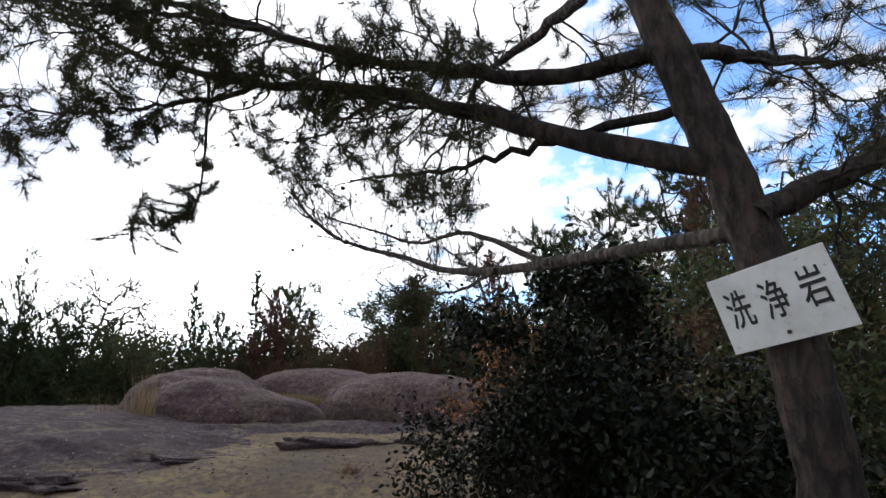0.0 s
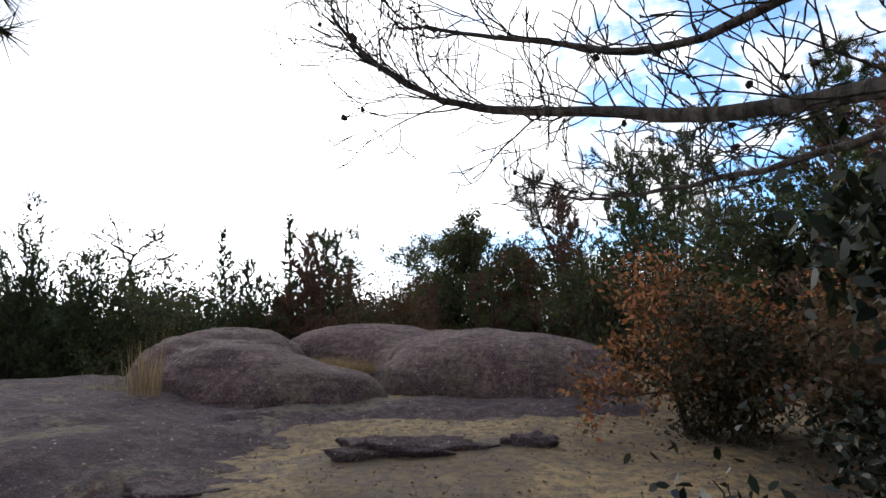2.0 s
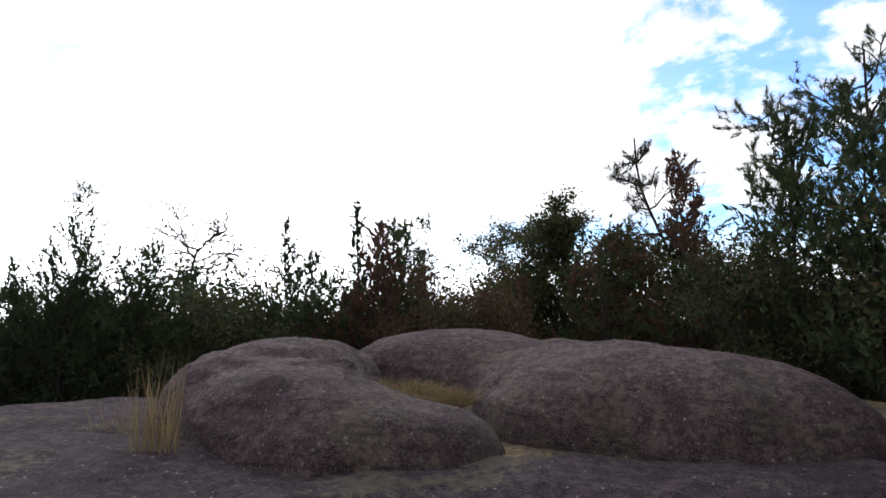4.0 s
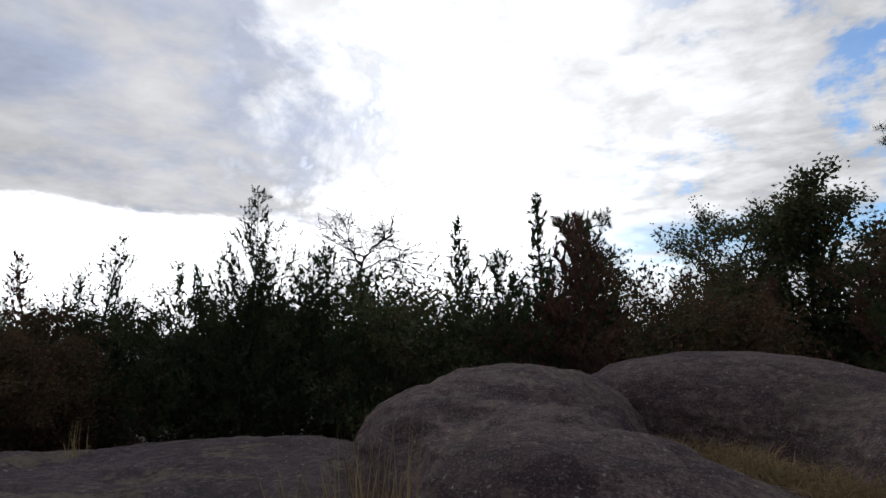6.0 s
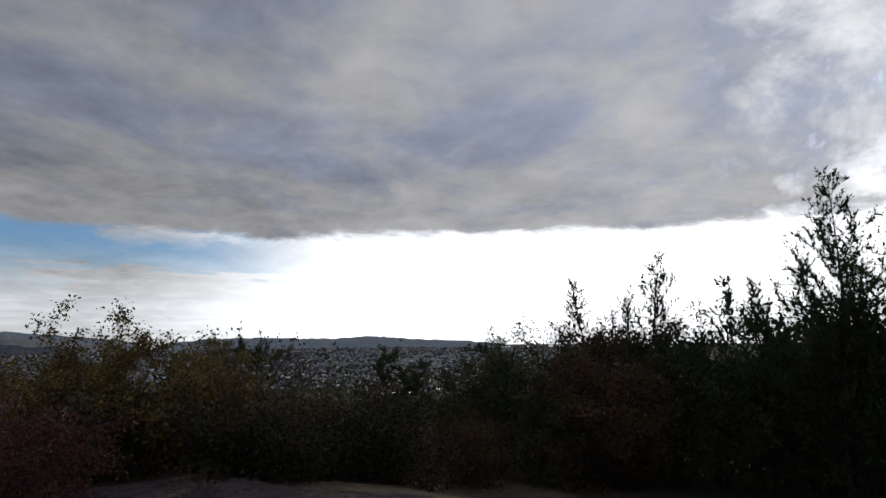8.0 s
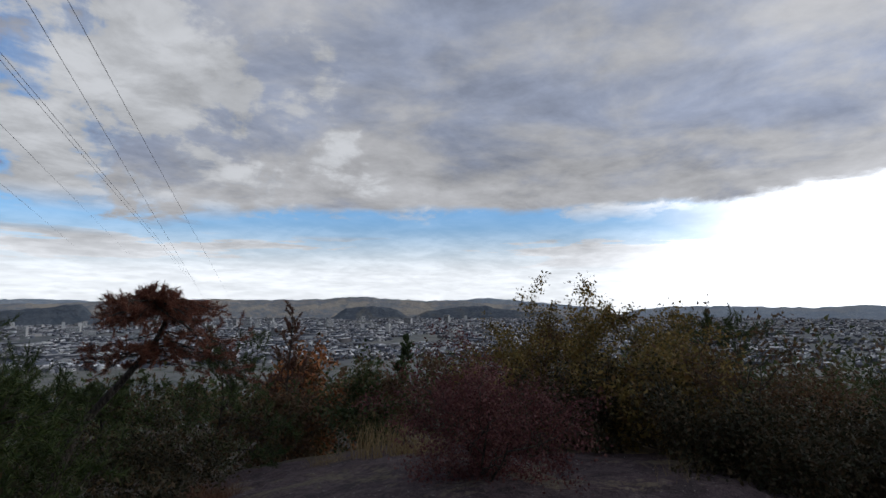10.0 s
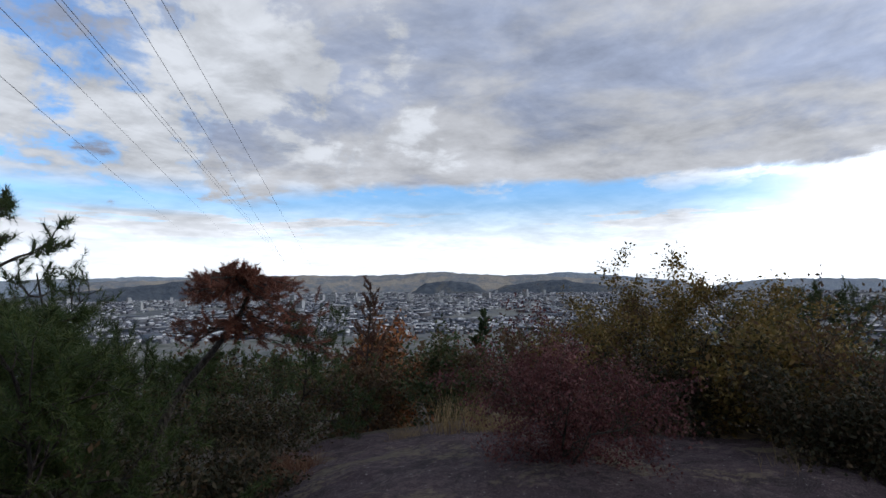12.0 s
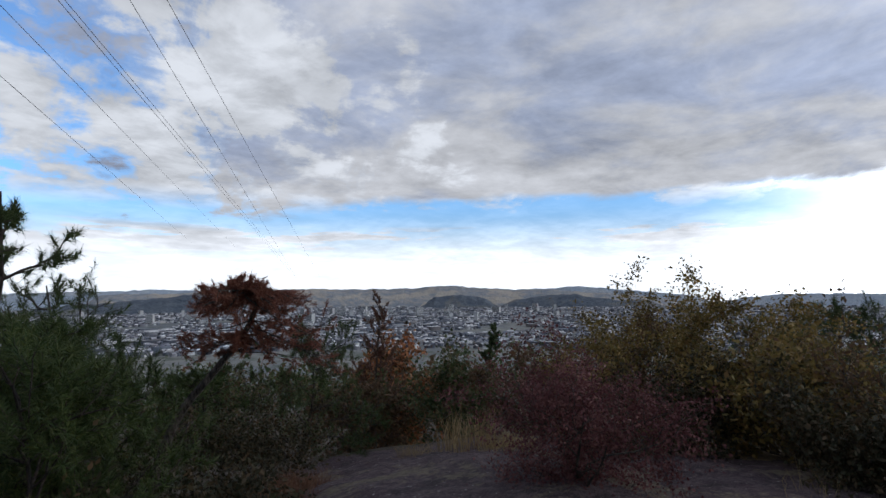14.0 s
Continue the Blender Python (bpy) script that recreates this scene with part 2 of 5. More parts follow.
def plain_material(name, tone, rough=0.6, metal=0.0, grain=30.0, vary=0.25):
    m, n, p, _ = shader(name, rough)
    at = n.node("ShaderNodeTexCoord").outputs["Object"]
    a, b = n.noise(at, grain, 5, 0.6), n.noise(at, grain * 0.15, 4)
    dark = tuple(v * (1 - vary) for v in tone)
    c = n.mix(n.ramp(a, 0.35, 0.65), dark, tone)
    c = n.mix(n.ramp(b, 0.45, 0.7, 0.0, 0.5), c, tuple(v * (1 - 1.6 * vary) for v in tone))
    n.put(p.inputs["Base Color"], c)
    p.inputs["Metallic"].default_value = metal
    bump(n, p, a, 0.2, 0.003)
    return m


GRANITE = rock_material("weathered_granite", (0.090, 0.049, 0.052), (0.215, 0.138, 0.122), (0.35, 0.265, 0.225), 0.35)
GRANITE_DARK = rock_material("stained_granite", (0.066, 0.039, 0.046), (0.155, 0.106, 0.106), (0.24, 0.195, 0.160), 0.0)
BEDROCK = rock_material("dusty_bedrock", (0.062, 0.036, 0.044), (0.140, 0.094, 0.096), (0.21, 0.165, 0.150), 0.7)
SOIL = soil_material()
# autumn woods, lightened and blued in the base colour to imitate haze
WOODED_HILL = hill_material("hazed_autumn_hillsides", (0.20, 0.225, 0.255), (0.34, 0.315, 0.28), (0.46, 0.39, 0.30))
PINE_HILL = hill_material("dark_pine_hillsides", (0.065, 0.085, 0.11), (0.11, 0.125, 0.145), (0.17, 0.16, 0.14))
# pale blue-grey stands in for the haze in front of the farthest woods
HAZED_HILL = hill_material("haze_tinted_hillsides", (0.27, 0.32, 0.375), (0.34, 0.38, 0.42), (0.38, 0.39, 0.39))
PINE_BARK = bark_material("pine_bark", (0.018, 0.013, 0.011), (0.090, 0.062, 0.047))
DARK_BARK = bark_material("dark_bark", (0.03, 0.024, 0.02), (0.10, 0.08, 0.062))
GREY_BARK = bark_material("grey_bark", (0.05, 0.04, 0.034), (0.15, 0.12, 0.10))
NEEDLE = leaf_material("pine_needles", ((0.026, 0.046, 0.013), (0.050, 0.082, 0.020), (0.105, 0.122, 0.034), (0.045, 0.074, 0.024)), 0.6, 0.2, 0.3)
NEEDLE_OLD = leaf_material("old_pine_needles", ((0.040, 0.046, 0.026), (0.075, 0.080, 0.038), (0.115, 0.085, 0.045)), 0.5, 0.2)
NEEDLE_RED = leaf_material("dead_pine_needles", ((0.150, 0.052, 0.038), (0.240, 0.092, 0.060), (0.310, 0.150, 0.095)), 0.7, 0.25)
MAROON = leaf_material("withered_maroon_leaves", ((0.105, 0.039, 0.044), (0.185, 0.074, 0.071), (0.245, 0.118, 0.098)), 0.7, 0.25)
CEDAR = leaf_material("cedar_sprays", ((0.034, 0.054, 0.027), (0.065, 0.095, 0.041), (0.119, 0.128, 0.054)), 0.6, 0.2)
CEDAR_RUST = leaf_material("rusty_cedar_sprays", ((0.093, 0.048, 0.037), (0.170, 0.082, 0.058), (0.145, 0.099, 0.058)), 0.6, 0.2)
# leaf tones taken near black: the shrubs' inner shade is in the colour
GLOSSY = leaf_material("shade_darkened_evergreen_leaves", ((0.006, 0.009, 0.005), (0.010, 0.016, 0.008), (0.016, 0.024, 0.011), (0.045, 0.042, 0.020)), 0.42, 0.06, 0.22)
OAK = leaf_material("oak_leaves", ((0.045, 0.066, 0.027), (0.078, 0.105, 0.042), (0.128, 0.128, 0.054), (0.150, 0.093, 0.051)), 0.5, 0.3)
ORANGE = leaf_material("autumn_orange_leaves", ((0.035, 0.04, 0.018), (0.20, 0.075, 0.032), (0.42, 0.15, 0.06), (0.52, 0.25, 0.11), (0.06, 0.06, 0.026)), 0.55, 0.35)
YELLOW = leaf_material("autumn_yellow_leaves", ((0.085, 0.075, 0.026), (0.22, 0.165, 0.050), (0.34, 0.23, 0.075), (0.18, 0.10, 0.040)), 0.5, 0.35)
BROWN = leaf_material("autumn_brown_leaves", ((0.090, 0.054, 0.033), (0.173, 0.098, 0.054), (0.112, 0.093, 0.045)), 0.6, 0.3)
BRAMBLE = leaf_material("dark_mixed_brush", ((0.022, 0.026, 0.013), (0.050, 0.048, 0.024), (0.105, 0.066, 0.034), (0.034, 0.038, 0.017)), 0.6, 0.15)
STRAW = leaf_material("dry_grass", ((0.26, 0.18, 0.085), (0.40, 0.29, 0.145), (0.50, 0.38, 0.21)), 0.7, 0.3)
RUSSET = leaf_material("russet_grass", ((0.13, 0.060, 0.040), (0.21, 0.105, 0.065), (0.28, 0.17, 0.10)), 0.7, 0.3)
CONE = plain_material("pine_cone_scales", (0.055, 0.036, 0.026), 0.8, 0.0, 120, 0.4)

# ---------------------------------------------------------------- mesh tools


def solid(name, verts, faces, material, parent=None, label="", smooth=True):
    """One mesh object out of arrays of vertices and of faces with one number of corners."""
    verts, faces = np.asarray(verts, np.float32), np.asarray(faces, np.int32)
    me = bpy.data.meshes.new(name)
    me.vertices.add(len(verts))
    me.vertices.foreach_set("co", verts.ravel())
    me.loops.add(faces.size)
    me.loops.foreach_set("vertex_index", faces.ravel())
    me.polygons.add(len(faces))
    me.polygons.foreach_set("loop_start", np.arange(len(faces), dtype=np.int32) * faces.shape[1])
    if smooth:
        me.polygons.foreach_set("use_smooth", np.ones(len(faces), bool))
    me.update(calc_edges=True)
    me.materials.append(material)
    ob = new(name, me)
    if parent:
        ob.parent = parent
    if label:
        tagged(ob, label)
    return ob


def part(name, bm, material, parent=None, label="", smooth=False):
    me = bpy.data.meshes.new(name)
    bm.to_mesh(me)
    bm.free()
    for f in me.polygons:
        f.use_smooth = smooth
    me.materials.append(material)
    ob = new(name, me)
    if parent:
        ob.parent = parent
    if label:
        tagged(ob, label)
    return ob


def thing(name, place, label, category, group="", turn=0.0):
    ob = new(name)
    ob.matrix_basis = Matrix.LocRotScale(Vector(place), Euler((0, 0, turn)), None)
    return tagged(ob, label, category, group)


def unit(v):
    return v / (np.linalg.norm(v, axis=-1, keepdims=True) + 1e-9)


def tubes(lines, sides=6):
    """Tapered tubes round polylines; a line is (points, radii)."""
    verts, faces, base = [], [], 0
    ring = np.linspace(0, 2 * np.pi, sides, endpoint=False)
    for points, radii in lines:
        points, radii = np.asarray(points, float), np.asarray(radii, float)
        along = unit(np.gradient(points, axis=0))
        ref = np.where(np.abs(along[:, 2:3]) > 0.9, [[1.0, 0, 0]], [[0, 0, 1.0]])
        a = unit(np.cross(along, ref))
        b = np.cross(along, a)
        v = points[:, None] + radii[:, None, None] * (np.cos(ring)[None, :, None] * a[:, None] + np.sin(ring)[None, :, None] * b[:, None])
        k = len(points)
        verts.append(v.reshape(-1, 3))
        i, j = np.meshgrid(np.arange(k - 1), np.arange(sides), indexing="ij")
        j2 = (j + 1) % sides
        faces.append(base + np.stack([i * sides + j, i * sides + j2, (i + 1) * sides + j2, (i + 1) * sides + j], -1).reshape(-1, 4))
        base += k * sides
    return np.concatenate(verts), np.concatenate(faces)


def wander(rng, start, way, length, steps, bend=0.25, lift=0.0):
    """A crooked line from start towards way."""
    p, d = np.array(start, float), unit(np.array(way, float))
    out = [p.copy()]
    for _ in range(steps):
        d = unit(d + rng.normal(0, bend, 3) + (0, 0, lift))
        p = p + d * length / steps
        out.append(p.copy())
    return np.array(out)


def smooth_line(points, n=24):
    """A soft curve through a few points."""
    p = np.asarray(points, float)
    t = np.linspace(0, len(p) - 1, n)
    i = np.clip(t.astype(int), 0, len(p) - 2)
    f = (t - i)[:, None]
    g = np.gradient(p, axis=0)
    a, b, ga, gb = p[i], p[i + 1], g[i], g[i + 1]
    return (2 * f**3 - 3 * f**2 + 1) * a + (f**3 - 2 * f**2 + f) * ga + (-2 * f**3 + 3 * f**2) * b + (f**3 - f**2) * gb


def leaves(rng, centres, size, long=1.8, droop=0.3, ways=None, spread=1.0, cut="kite"):
    """Leaves, one at each centre: folded kites, ovals, or plain slips for foliage far off."""
    n = len(centres)
    d = rng.normal(0, 1, (n, 3)) * spread
    if ways is not None:
        d = d + ways
    d[:, 2] -= droop
    d = unit(d)
    side = unit(np.cross(d, rng.normal(0, 1, (n, 3))))
    lift = np.cross(side, d)
    s = (size * rng.uniform(0.6, 1.35, n))[:, None]
    tip = centres + d * s * long
    half = centres + d * s * long * 0.45
    if cut == "slip":
        v = np.stack([centres + side * s * 0.52, tip, centres - side * s * 0.52], 1).reshape(-1, 3)
        return v, np.arange(3 * n).reshape(-1, 3)
    if cut == "oval":
        ring = [centres] + [centres + d * s * long * a + side * s * w + lift * s * abs(w) * 0.4 for a, w in ((0.28, 0.40), (0.66, 0.36))]
        ring += [tip] + [centres + d * s * long * a - side * s * w + lift * s * abs(w) * 0.4 for a, w in ((0.66, 0.36), (0.28, 0.40))]
        return np.stack(ring, 1).reshape(-1, 3), np.arange(6 * n).reshape(-1, 6)
    left, right = half + side * s * 0.5 + lift * s * 0.16, half - side * s * 0.5 + lift * s * 0.16
    v = np.stack([centres, left, tip, right], 1).reshape(-1, 3)
    return v, np.arange(4 * n).reshape(-1, 4)


def needles(rng, tips, ways, length, count, width, cone=0.9, back=0.10):
    """Tufts of thin pine needles round shoot tips."""
    n = len(tips)
    c = np.repeat(tips, count, 0)
    w = np.repeat(ways, count, 0)
    c = c - w * rng.uniform(0, back, (n * count, 1))
    d = unit(w * 0.8 + rng.normal(0, cone * 0.62, (n * count, 3)))
    s = unit(np.cross(d, rng.normal(0, 1, (n * count, 3)))) * width * 0.5
    l = length * rng.uniform(0.7, 1.1, (n * count, 1))
    v = np.stack([c - s, c + s, c + d * l], 1).reshape(-1, 3)
    return v, np.arange(3 * n * count).reshape(-1, 3)


# ---------------------------------------------------------------- ground


def soft(v, a, b):
    t = np.clip((v - a) / (b - a), 0, 1)
    return t * t * (3 - 2 * t)


def waves(x, y, seed, scale, octaves=4):
    """Cheap smooth noise out of turned sine waves."""
    rng = np.random.default_rng(seed)
    total, amp = 0.0, 1.0
    for _ in range(octaves):
        a, b, c, d = rng.uniform(0, 6.28, 4)
        s = scale * rng.uniform(0.8, 1.25)
        total = total + amp * (np.sin((x * np.cos(a) + y * np.sin(a)) / s * 6.28 + c + 1.4 * np.sin((y * np.cos(a) - x * np.sin(a)) / s * 4.1 + d))
                               + np.sin((x * np.cos(b) + y * np.sin(b)) / s * 5.1 + d)) * 0.5
        amp, scale = amp * 0.5, scale * 0.47
    return total / 1.9


def plain_level(r):
    """The wide valley floor, rising gently away from the hilltop."""
    return -90 + 10 * np.clip((np.asarray(r, float) - 950) / 3100, 0, 1)


def height(x, y):
    x, y = np.asarray(x, float), np.asarray(y, float)
    top = 0.05 + 0.125 * np.clip(y, -6, 5.3) + 0.03 * np.clip(y - 5.3, 0, 4)
    top = top + 0.28 * np.exp(-((x + 6.3) / 2.6) ** 2 - ((y - 5.8) / 2.4) ** 2)
    top = top + 0.30 * np.exp(-((x + 9.3) / 2.4) ** 2 - ((y - 2.8) / 2.2) ** 2)
    top = top + 0.045 * waves(x, y, 5, 2.6, 4)
    r = np.hypot(x + 4, y - 5)
    off = 1e9
    for ax, ay, bx, by, wide in ((-4.5, 7.0, -9.8, 2.2, 3.1), (-1.0, 8.2, 0.5, -3.0, 4.6)):
        dx, dy = bx - ax, by - ay
        t = np.clip(((x - ax) * dx + (y - ay) * dy) / (dx * dx + dy * dy), 0, 1)
        off = np.minimum(off, np.hypot(x - ax - t * dx, y - ay - t * dy) - wide)
    off = np.clip(off, 0, None)
    fall = 0.17 * off * soft(off, -1.5, 3.5) + 0.12 * soft(off, 0, 2.5) + 0.05 * np.clip(r - 60, 0, None)
    hill = top - fall + 0.5 * soft(r, 14, 40) * waves(x, y, 7, 23, 3)
    plain = plain_level(r) + 0.3 * waves(x, y, 9, 300, 3)
    return np.where(r > 100, np.maximum(hill, plain), hill)


def make_ground():
    radii = [0.0]
    step = 0.09
    while radii[-1] < 4880:
        radii.append(radii[-1] + step)
        step = max(0.09, radii[-1] * 0.024)
    radii = np.array(radii[1:])
    ang = np.linspace(0, 2 * np.pi, 400, endpoint=False)
    rr, aa = np.meshgrid(radii, ang, indexing="ij")
    x, y = -4 + rr * np.sin(aa), 5.5 + rr * np.cos(aa)
    v = np.stack([x, y, height(x, y)], -1).reshape(-1, 3)
    i, j = np.meshgrid(np.arange(len(radii) - 1), np.arange(400), indexing="ij")
    j2 = (j + 1) % 400
    f = np.stack([i * 400 + j, i * 400 + j2, (i + 1) * 400 + j2, (i + 1) * 400 + j], -1).reshape(-1, 4)
    tagged(solid("ground", v, f[:, ::-1], SOIL), "sandy yellow-brown hilltop soil falling to a wide plain", "ground", kind="structure")


make_ground()


def hill_range(label, first, last, dist, deep, crest, seed, rough=0.16, woods=None):
    """A wooded range of hills on the plain between two azimuths; crest: (azimuth, degrees above the eye) along its top."""
    yaws = np.arange(min(first, last), max(first, last), 0.14)
    az, el = np.array(sorted(crest)).T
    top = np.interp(yaws, az, el)
    pad = np.convolve(np.pad(top, 9, "edge"), np.hanning(19) / np.hanning(19).sum(), "valid")
    tall = 2.4 + dist * np.tan(np.radians(pad)) - float(plain_level(dist))
    tall = (tall + 7 * waves(yaws, yaws * 0, seed + 5, 2.4, 3)) * soft(np.minimum(yaws - yaws[0], yaws[-1] - yaws), 0, 2.2)
    k = np.linspace(-1, 1, 44)
    yy, kk = np.meshgrid(yaws, k, indexing="ij")
    r = dist + kk * deep
    along = yy * dist * 0.01745
    folds = waves(along, r, seed, 520, 5)
    body = np.clip(1 - np.abs(kk) ** 1.5, 0, 1)
    z = plain_level(r) - 1.5 + tall[:, None] * body * (1 - rough * 0.35 + rough * folds * (0.35 + 0.9 * np.abs(kk))) + 5 * body * waves(along, r, seed + 3, 70, 3)
    a = np.radians(yy)
    v = np.stack([-5.5 - r * np.sin(a), 6 + r * np.cos(a), z], -1).reshape(-1, 3)
    i, j = np.meshgrid(np.arange(len(yaws) - 1), np.arange(43), indexing="ij")
    f = np.stack([i * 44 + j, (i + 1) * 44 + j, (i + 1) * 44 + j + 1, i * 44 + j + 1], -1).reshape(-1, 4)
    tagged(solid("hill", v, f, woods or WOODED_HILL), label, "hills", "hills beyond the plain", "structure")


hill_range("long range of autumn-brown wooded hills beyond the town, haze in their colour", 107, 166, 4380, 420, [(107, -0.6), (113, 0.1), (120.4, 0.66), (124, 0.76), (128, 0.92), (131.8, 1.26), (134, 0.98), (136.5, 0.84), (140.6, 0.87), (145, 0.9), (150, 0.8), (156, 0.55), (166, 0.3)], 1)
hill_range("wooded range far behind, pale blue-grey with painted haze", 104, 126, 4700, 160, [(104, -0.5), (109.2, 0.25), (113, 0.62), (117.3, 1.02), (120, 0.8), (126, 0.5)], 2, 0.16, HAZED_HILL)
hill_range("small dark wooded hill at the edge of the town", 125, 134.5, 3650, 170, [(125, -0.6), (127, -0.2), (129.8, 0.30), (132, 0.1), (134.5, -0.4)], 4, 0.3, PINE_HILL)
hill_range("low dark wooded hills at the edge of the town", 108.5, 126, 3800, 190, [(108.5, -0.8), (111.6, -0.36), (113.4, -0.5), (118, 0.22), (120.9, 0.14), (123, -0.3), (126, -0.5)], 5, 0.3, PINE_HILL)
hill_range("dark wooded hill rising out of the town", 154, 170, 3300, 240, [(154, 0.40), (155.8, 0.47), (158.2, 0.16), (161.6, -0.2), (170, -0.8)], 8, 0.2, PINE_HILL)
hill_range("low range at the horizon, paled by painted haze", 152, 185, 4700, 160, [(152, 0.55), (156, 0.72), (160, 0.80), (166, 0.6), (185, 0.3)], 10, 0.1, HAZED_HILL)
hill_range("range of wooded hills beyond the river, blue-grey with painted haze", 67, 105, 4250, 330, [(67, -1.4), (70, -0.95), (73.4, -0.5), (76.3, -0.38), (80.3, -0.12), (82.5, 0.05), (84.7, 0.13), (87, -0.1), (88.4, -0.1), (91.6, -0.05), (95.8, 0.10), (99.6, 0.06), (102, -0.3), (105, -0.7)], 6, 0.2, HAZED_HILL)


def slab(label, points, width, rise, seed, material, grain=0.06):
    """Bare bedrock that breaks the soil along a line of points."""
    p = np.asarray(points, float)
    lo, hi = p.min(0) - width - 0.8, p.max(0) + width + 0.8
    xs, ys = np.arange(lo[0], hi[0], grain), np.arange(lo[1], hi[1], grain)
    x, y = np.meshgrid(xs, ys, indexing="ij")
    d = np.full(x.shape, 1e9)
    for a, b in zip(p[:-1], p[1:]):
        ab = b - a
        t = np.clip(((x - a[0]) * ab[0] + (y - a[1]) * ab[1]) / (ab @ ab), 0, 1)
        d = np.minimum(d, np.hypot(x - a[0] - t * ab[0], y - a[1] - t * ab[1]))
    d = d + 0.26 * width * waves(x, y, seed, 1.9, 4) + 0.16 * waves(x, y, seed + 7, 0.55, 3)
    lift = rise * soft(d, width * 1.0, width * 0.35) - 0.08 * soft(d, width * 0.9, width * 1.35)
    z = height(x, y) + lift + 0.03 * waves(x, y, seed + 1, 0.9, 4) * soft(d, width, 0.5 * width) + 0.012 * waves(x, y * 3, seed + 2, 0.5, 3)
    v = np.stack([x, y, z], -1).reshape(-1, 3)
    i, j = np.meshgrid(np.arange(len(xs) - 1), np.arange(len(ys) - 1), indexing="ij")
    n = len(ys)
    f = np.stack([i * n + j, (i + 1) * n + j, (i + 1) * n + j + 1, i * n + j + 1], -1).reshape(-1, 4)
    keep = (d.ravel()[f].min(1) < width * 1.3)
    return tagged(solid("granite_slab", v, f[keep], material), label, "rock", kind="structure")


slab("low dome of dark weathered granite bedrock", [(-4.9, 6.6), (-6.4, 6.4), (-8.0, 7.2)], 2.8, 0.10, 21, BEDROCK)
slab("bare granite bedrock sloping down between shrubs", [(-6.6, 5.0), (-8.4, 3.6), (-10.8, 1.4)], 2.3, 0.07, 31, BEDROCK)
slab("thin dark granite sheet showing through the soil", [(-4.6, 7.6), (-3.2, 7.1), (-1.6, 7.9), (0.6, 8.1)], 0.55, 0.06, 41, BEDROCK)
slab("dark granite sheet breaking through sandy soil", [(-4.4, 5.2), (-3.6, 6.0), (-3.0, 6.7)], 0.75, 0.05, 46, BEDROCK)


slab("bare dusty granite at the rim of the hilltop", [(-8.6, 5.3), (-10.8, 4.9)], 1.7, 0.06, 51, BEDROCK)


slab("dark bare granite at the brow of the slope", [(-5.7, 8.9), (-6.6, 9.5), (-7.6, 9.9)], 1.5, 0.12, 61, BEDROCK)


def boulder(label, heart, lumps, seed, material=GRANITE, blend=0.35, detail=6, rough=1.0):
    """A rounded boulder: ellipsoids (x, y, z, rx, ry, rz, turn) melted into one another, seen from its heart."""
    bm = bmesh.new()
    bmesh.ops.create_icosphere(bm, subdivisions=detail, radius=1)
    d = np.array([v.co[:] for v in bm.verts])
    heart = np.array(heart, float)

    def inside(p):
        total = np.zeros(len(p))
        for x, y, z, rx, ry, rz, turn in lumps:
            c, s = math.cos(radians(turn)), math.sin(radians(turn))
            q = p - (x, y, z)
            u, w = (q[:, 0] * c + q[:, 1] * s) / rx, (-q[:, 0] * s + q[:, 1] * c) / ry
            e = np.sqrt(np.abs(u) ** 2.4 + np.abs(w) ** 2.4 + np.abs(q[:, 2] / rz) ** 2.4)
            total += np.exp(-(e - 1) / blend)
        return total > 1

    lo, hi = np.zeros(len(d)), np.full(len(d), 5.0)
    for _ in range(26):
        mid = (lo + hi) / 2
        ok = inside(heart + d * mid[:, None])
        lo, hi = np.where(ok, mid, lo), np.where(ok, hi, mid)
    p = heart + d * lo[:, None]
    bulge = [0.055 * noise.fractal(Vector(q) * 0.9 + Vector((seed, 0, 0)), 1.0, 2.0, 3) + 0.050 * noise.fractal(Vector((q[0] * 2.4, q[1] * 2.4, q[2] * 8)) + Vector((0, seed, 0)), 0.9, 2.0, 4) for q in p]
    p = p + d * (np.array(bulge) * rough)[:, None]
    for v, q in zip(bm.verts, p):
        v.co = q
    return tagged(part("boulder", bm, material, smooth=True), label, "boulder", "granite boulders on the hilltop")


boulder("large rounded brown granite boulder with a dark overhang", (-3.8, 9.5, 0.75),
        [(-4.30, 10.2, 0.75, 1.02, 1.70, 0.86, 6), (-2.75, 8.3, 0.75, 1.0, 0.62, 0.45, 10), (-3.45, 8.55, 0.85, 0.7, 0.6, 0.55, 0),
         (-4.85, 10.0, 0.7, 0.62, 0.9, 0.60, 0), (-2.75, 9.35, 0.72, 0.75, 0.75, 0.36, 0)], 3)
boulder("long rounded granite boulder with a cracked face and higher back", (-1.2, 10.6, 0.8),
        [(-0.75, 9.65, 0.75, 1.30, 1.15, 0.74, 0), (0.40, 9.45, 0.7, 0.88, 1.0, 0.70, 0), (-2.75, 12.3, 0.70, 1.75, 1.25, 0.98, 0), (-0.9, 11.0, 0.7, 1.2, 1.0, 0.76, 0)], 11)
ROCKS = [np.array([v.co[:] for v in ob.data.vertices]) for ob in scene.objects if ob.name.startswith("boulder")]


def on_rock(x, y):
    """A place on top of the boulders."""
    tops = [p[np.hypot(p[:, 0] - x, p[:, 1] - y) < 0.09][:, 2] for p in ROCKS]
    return (x, y, max([float(height(x, y))] + [float(t.max()) - 0.01 for t in tops if len(t)]))


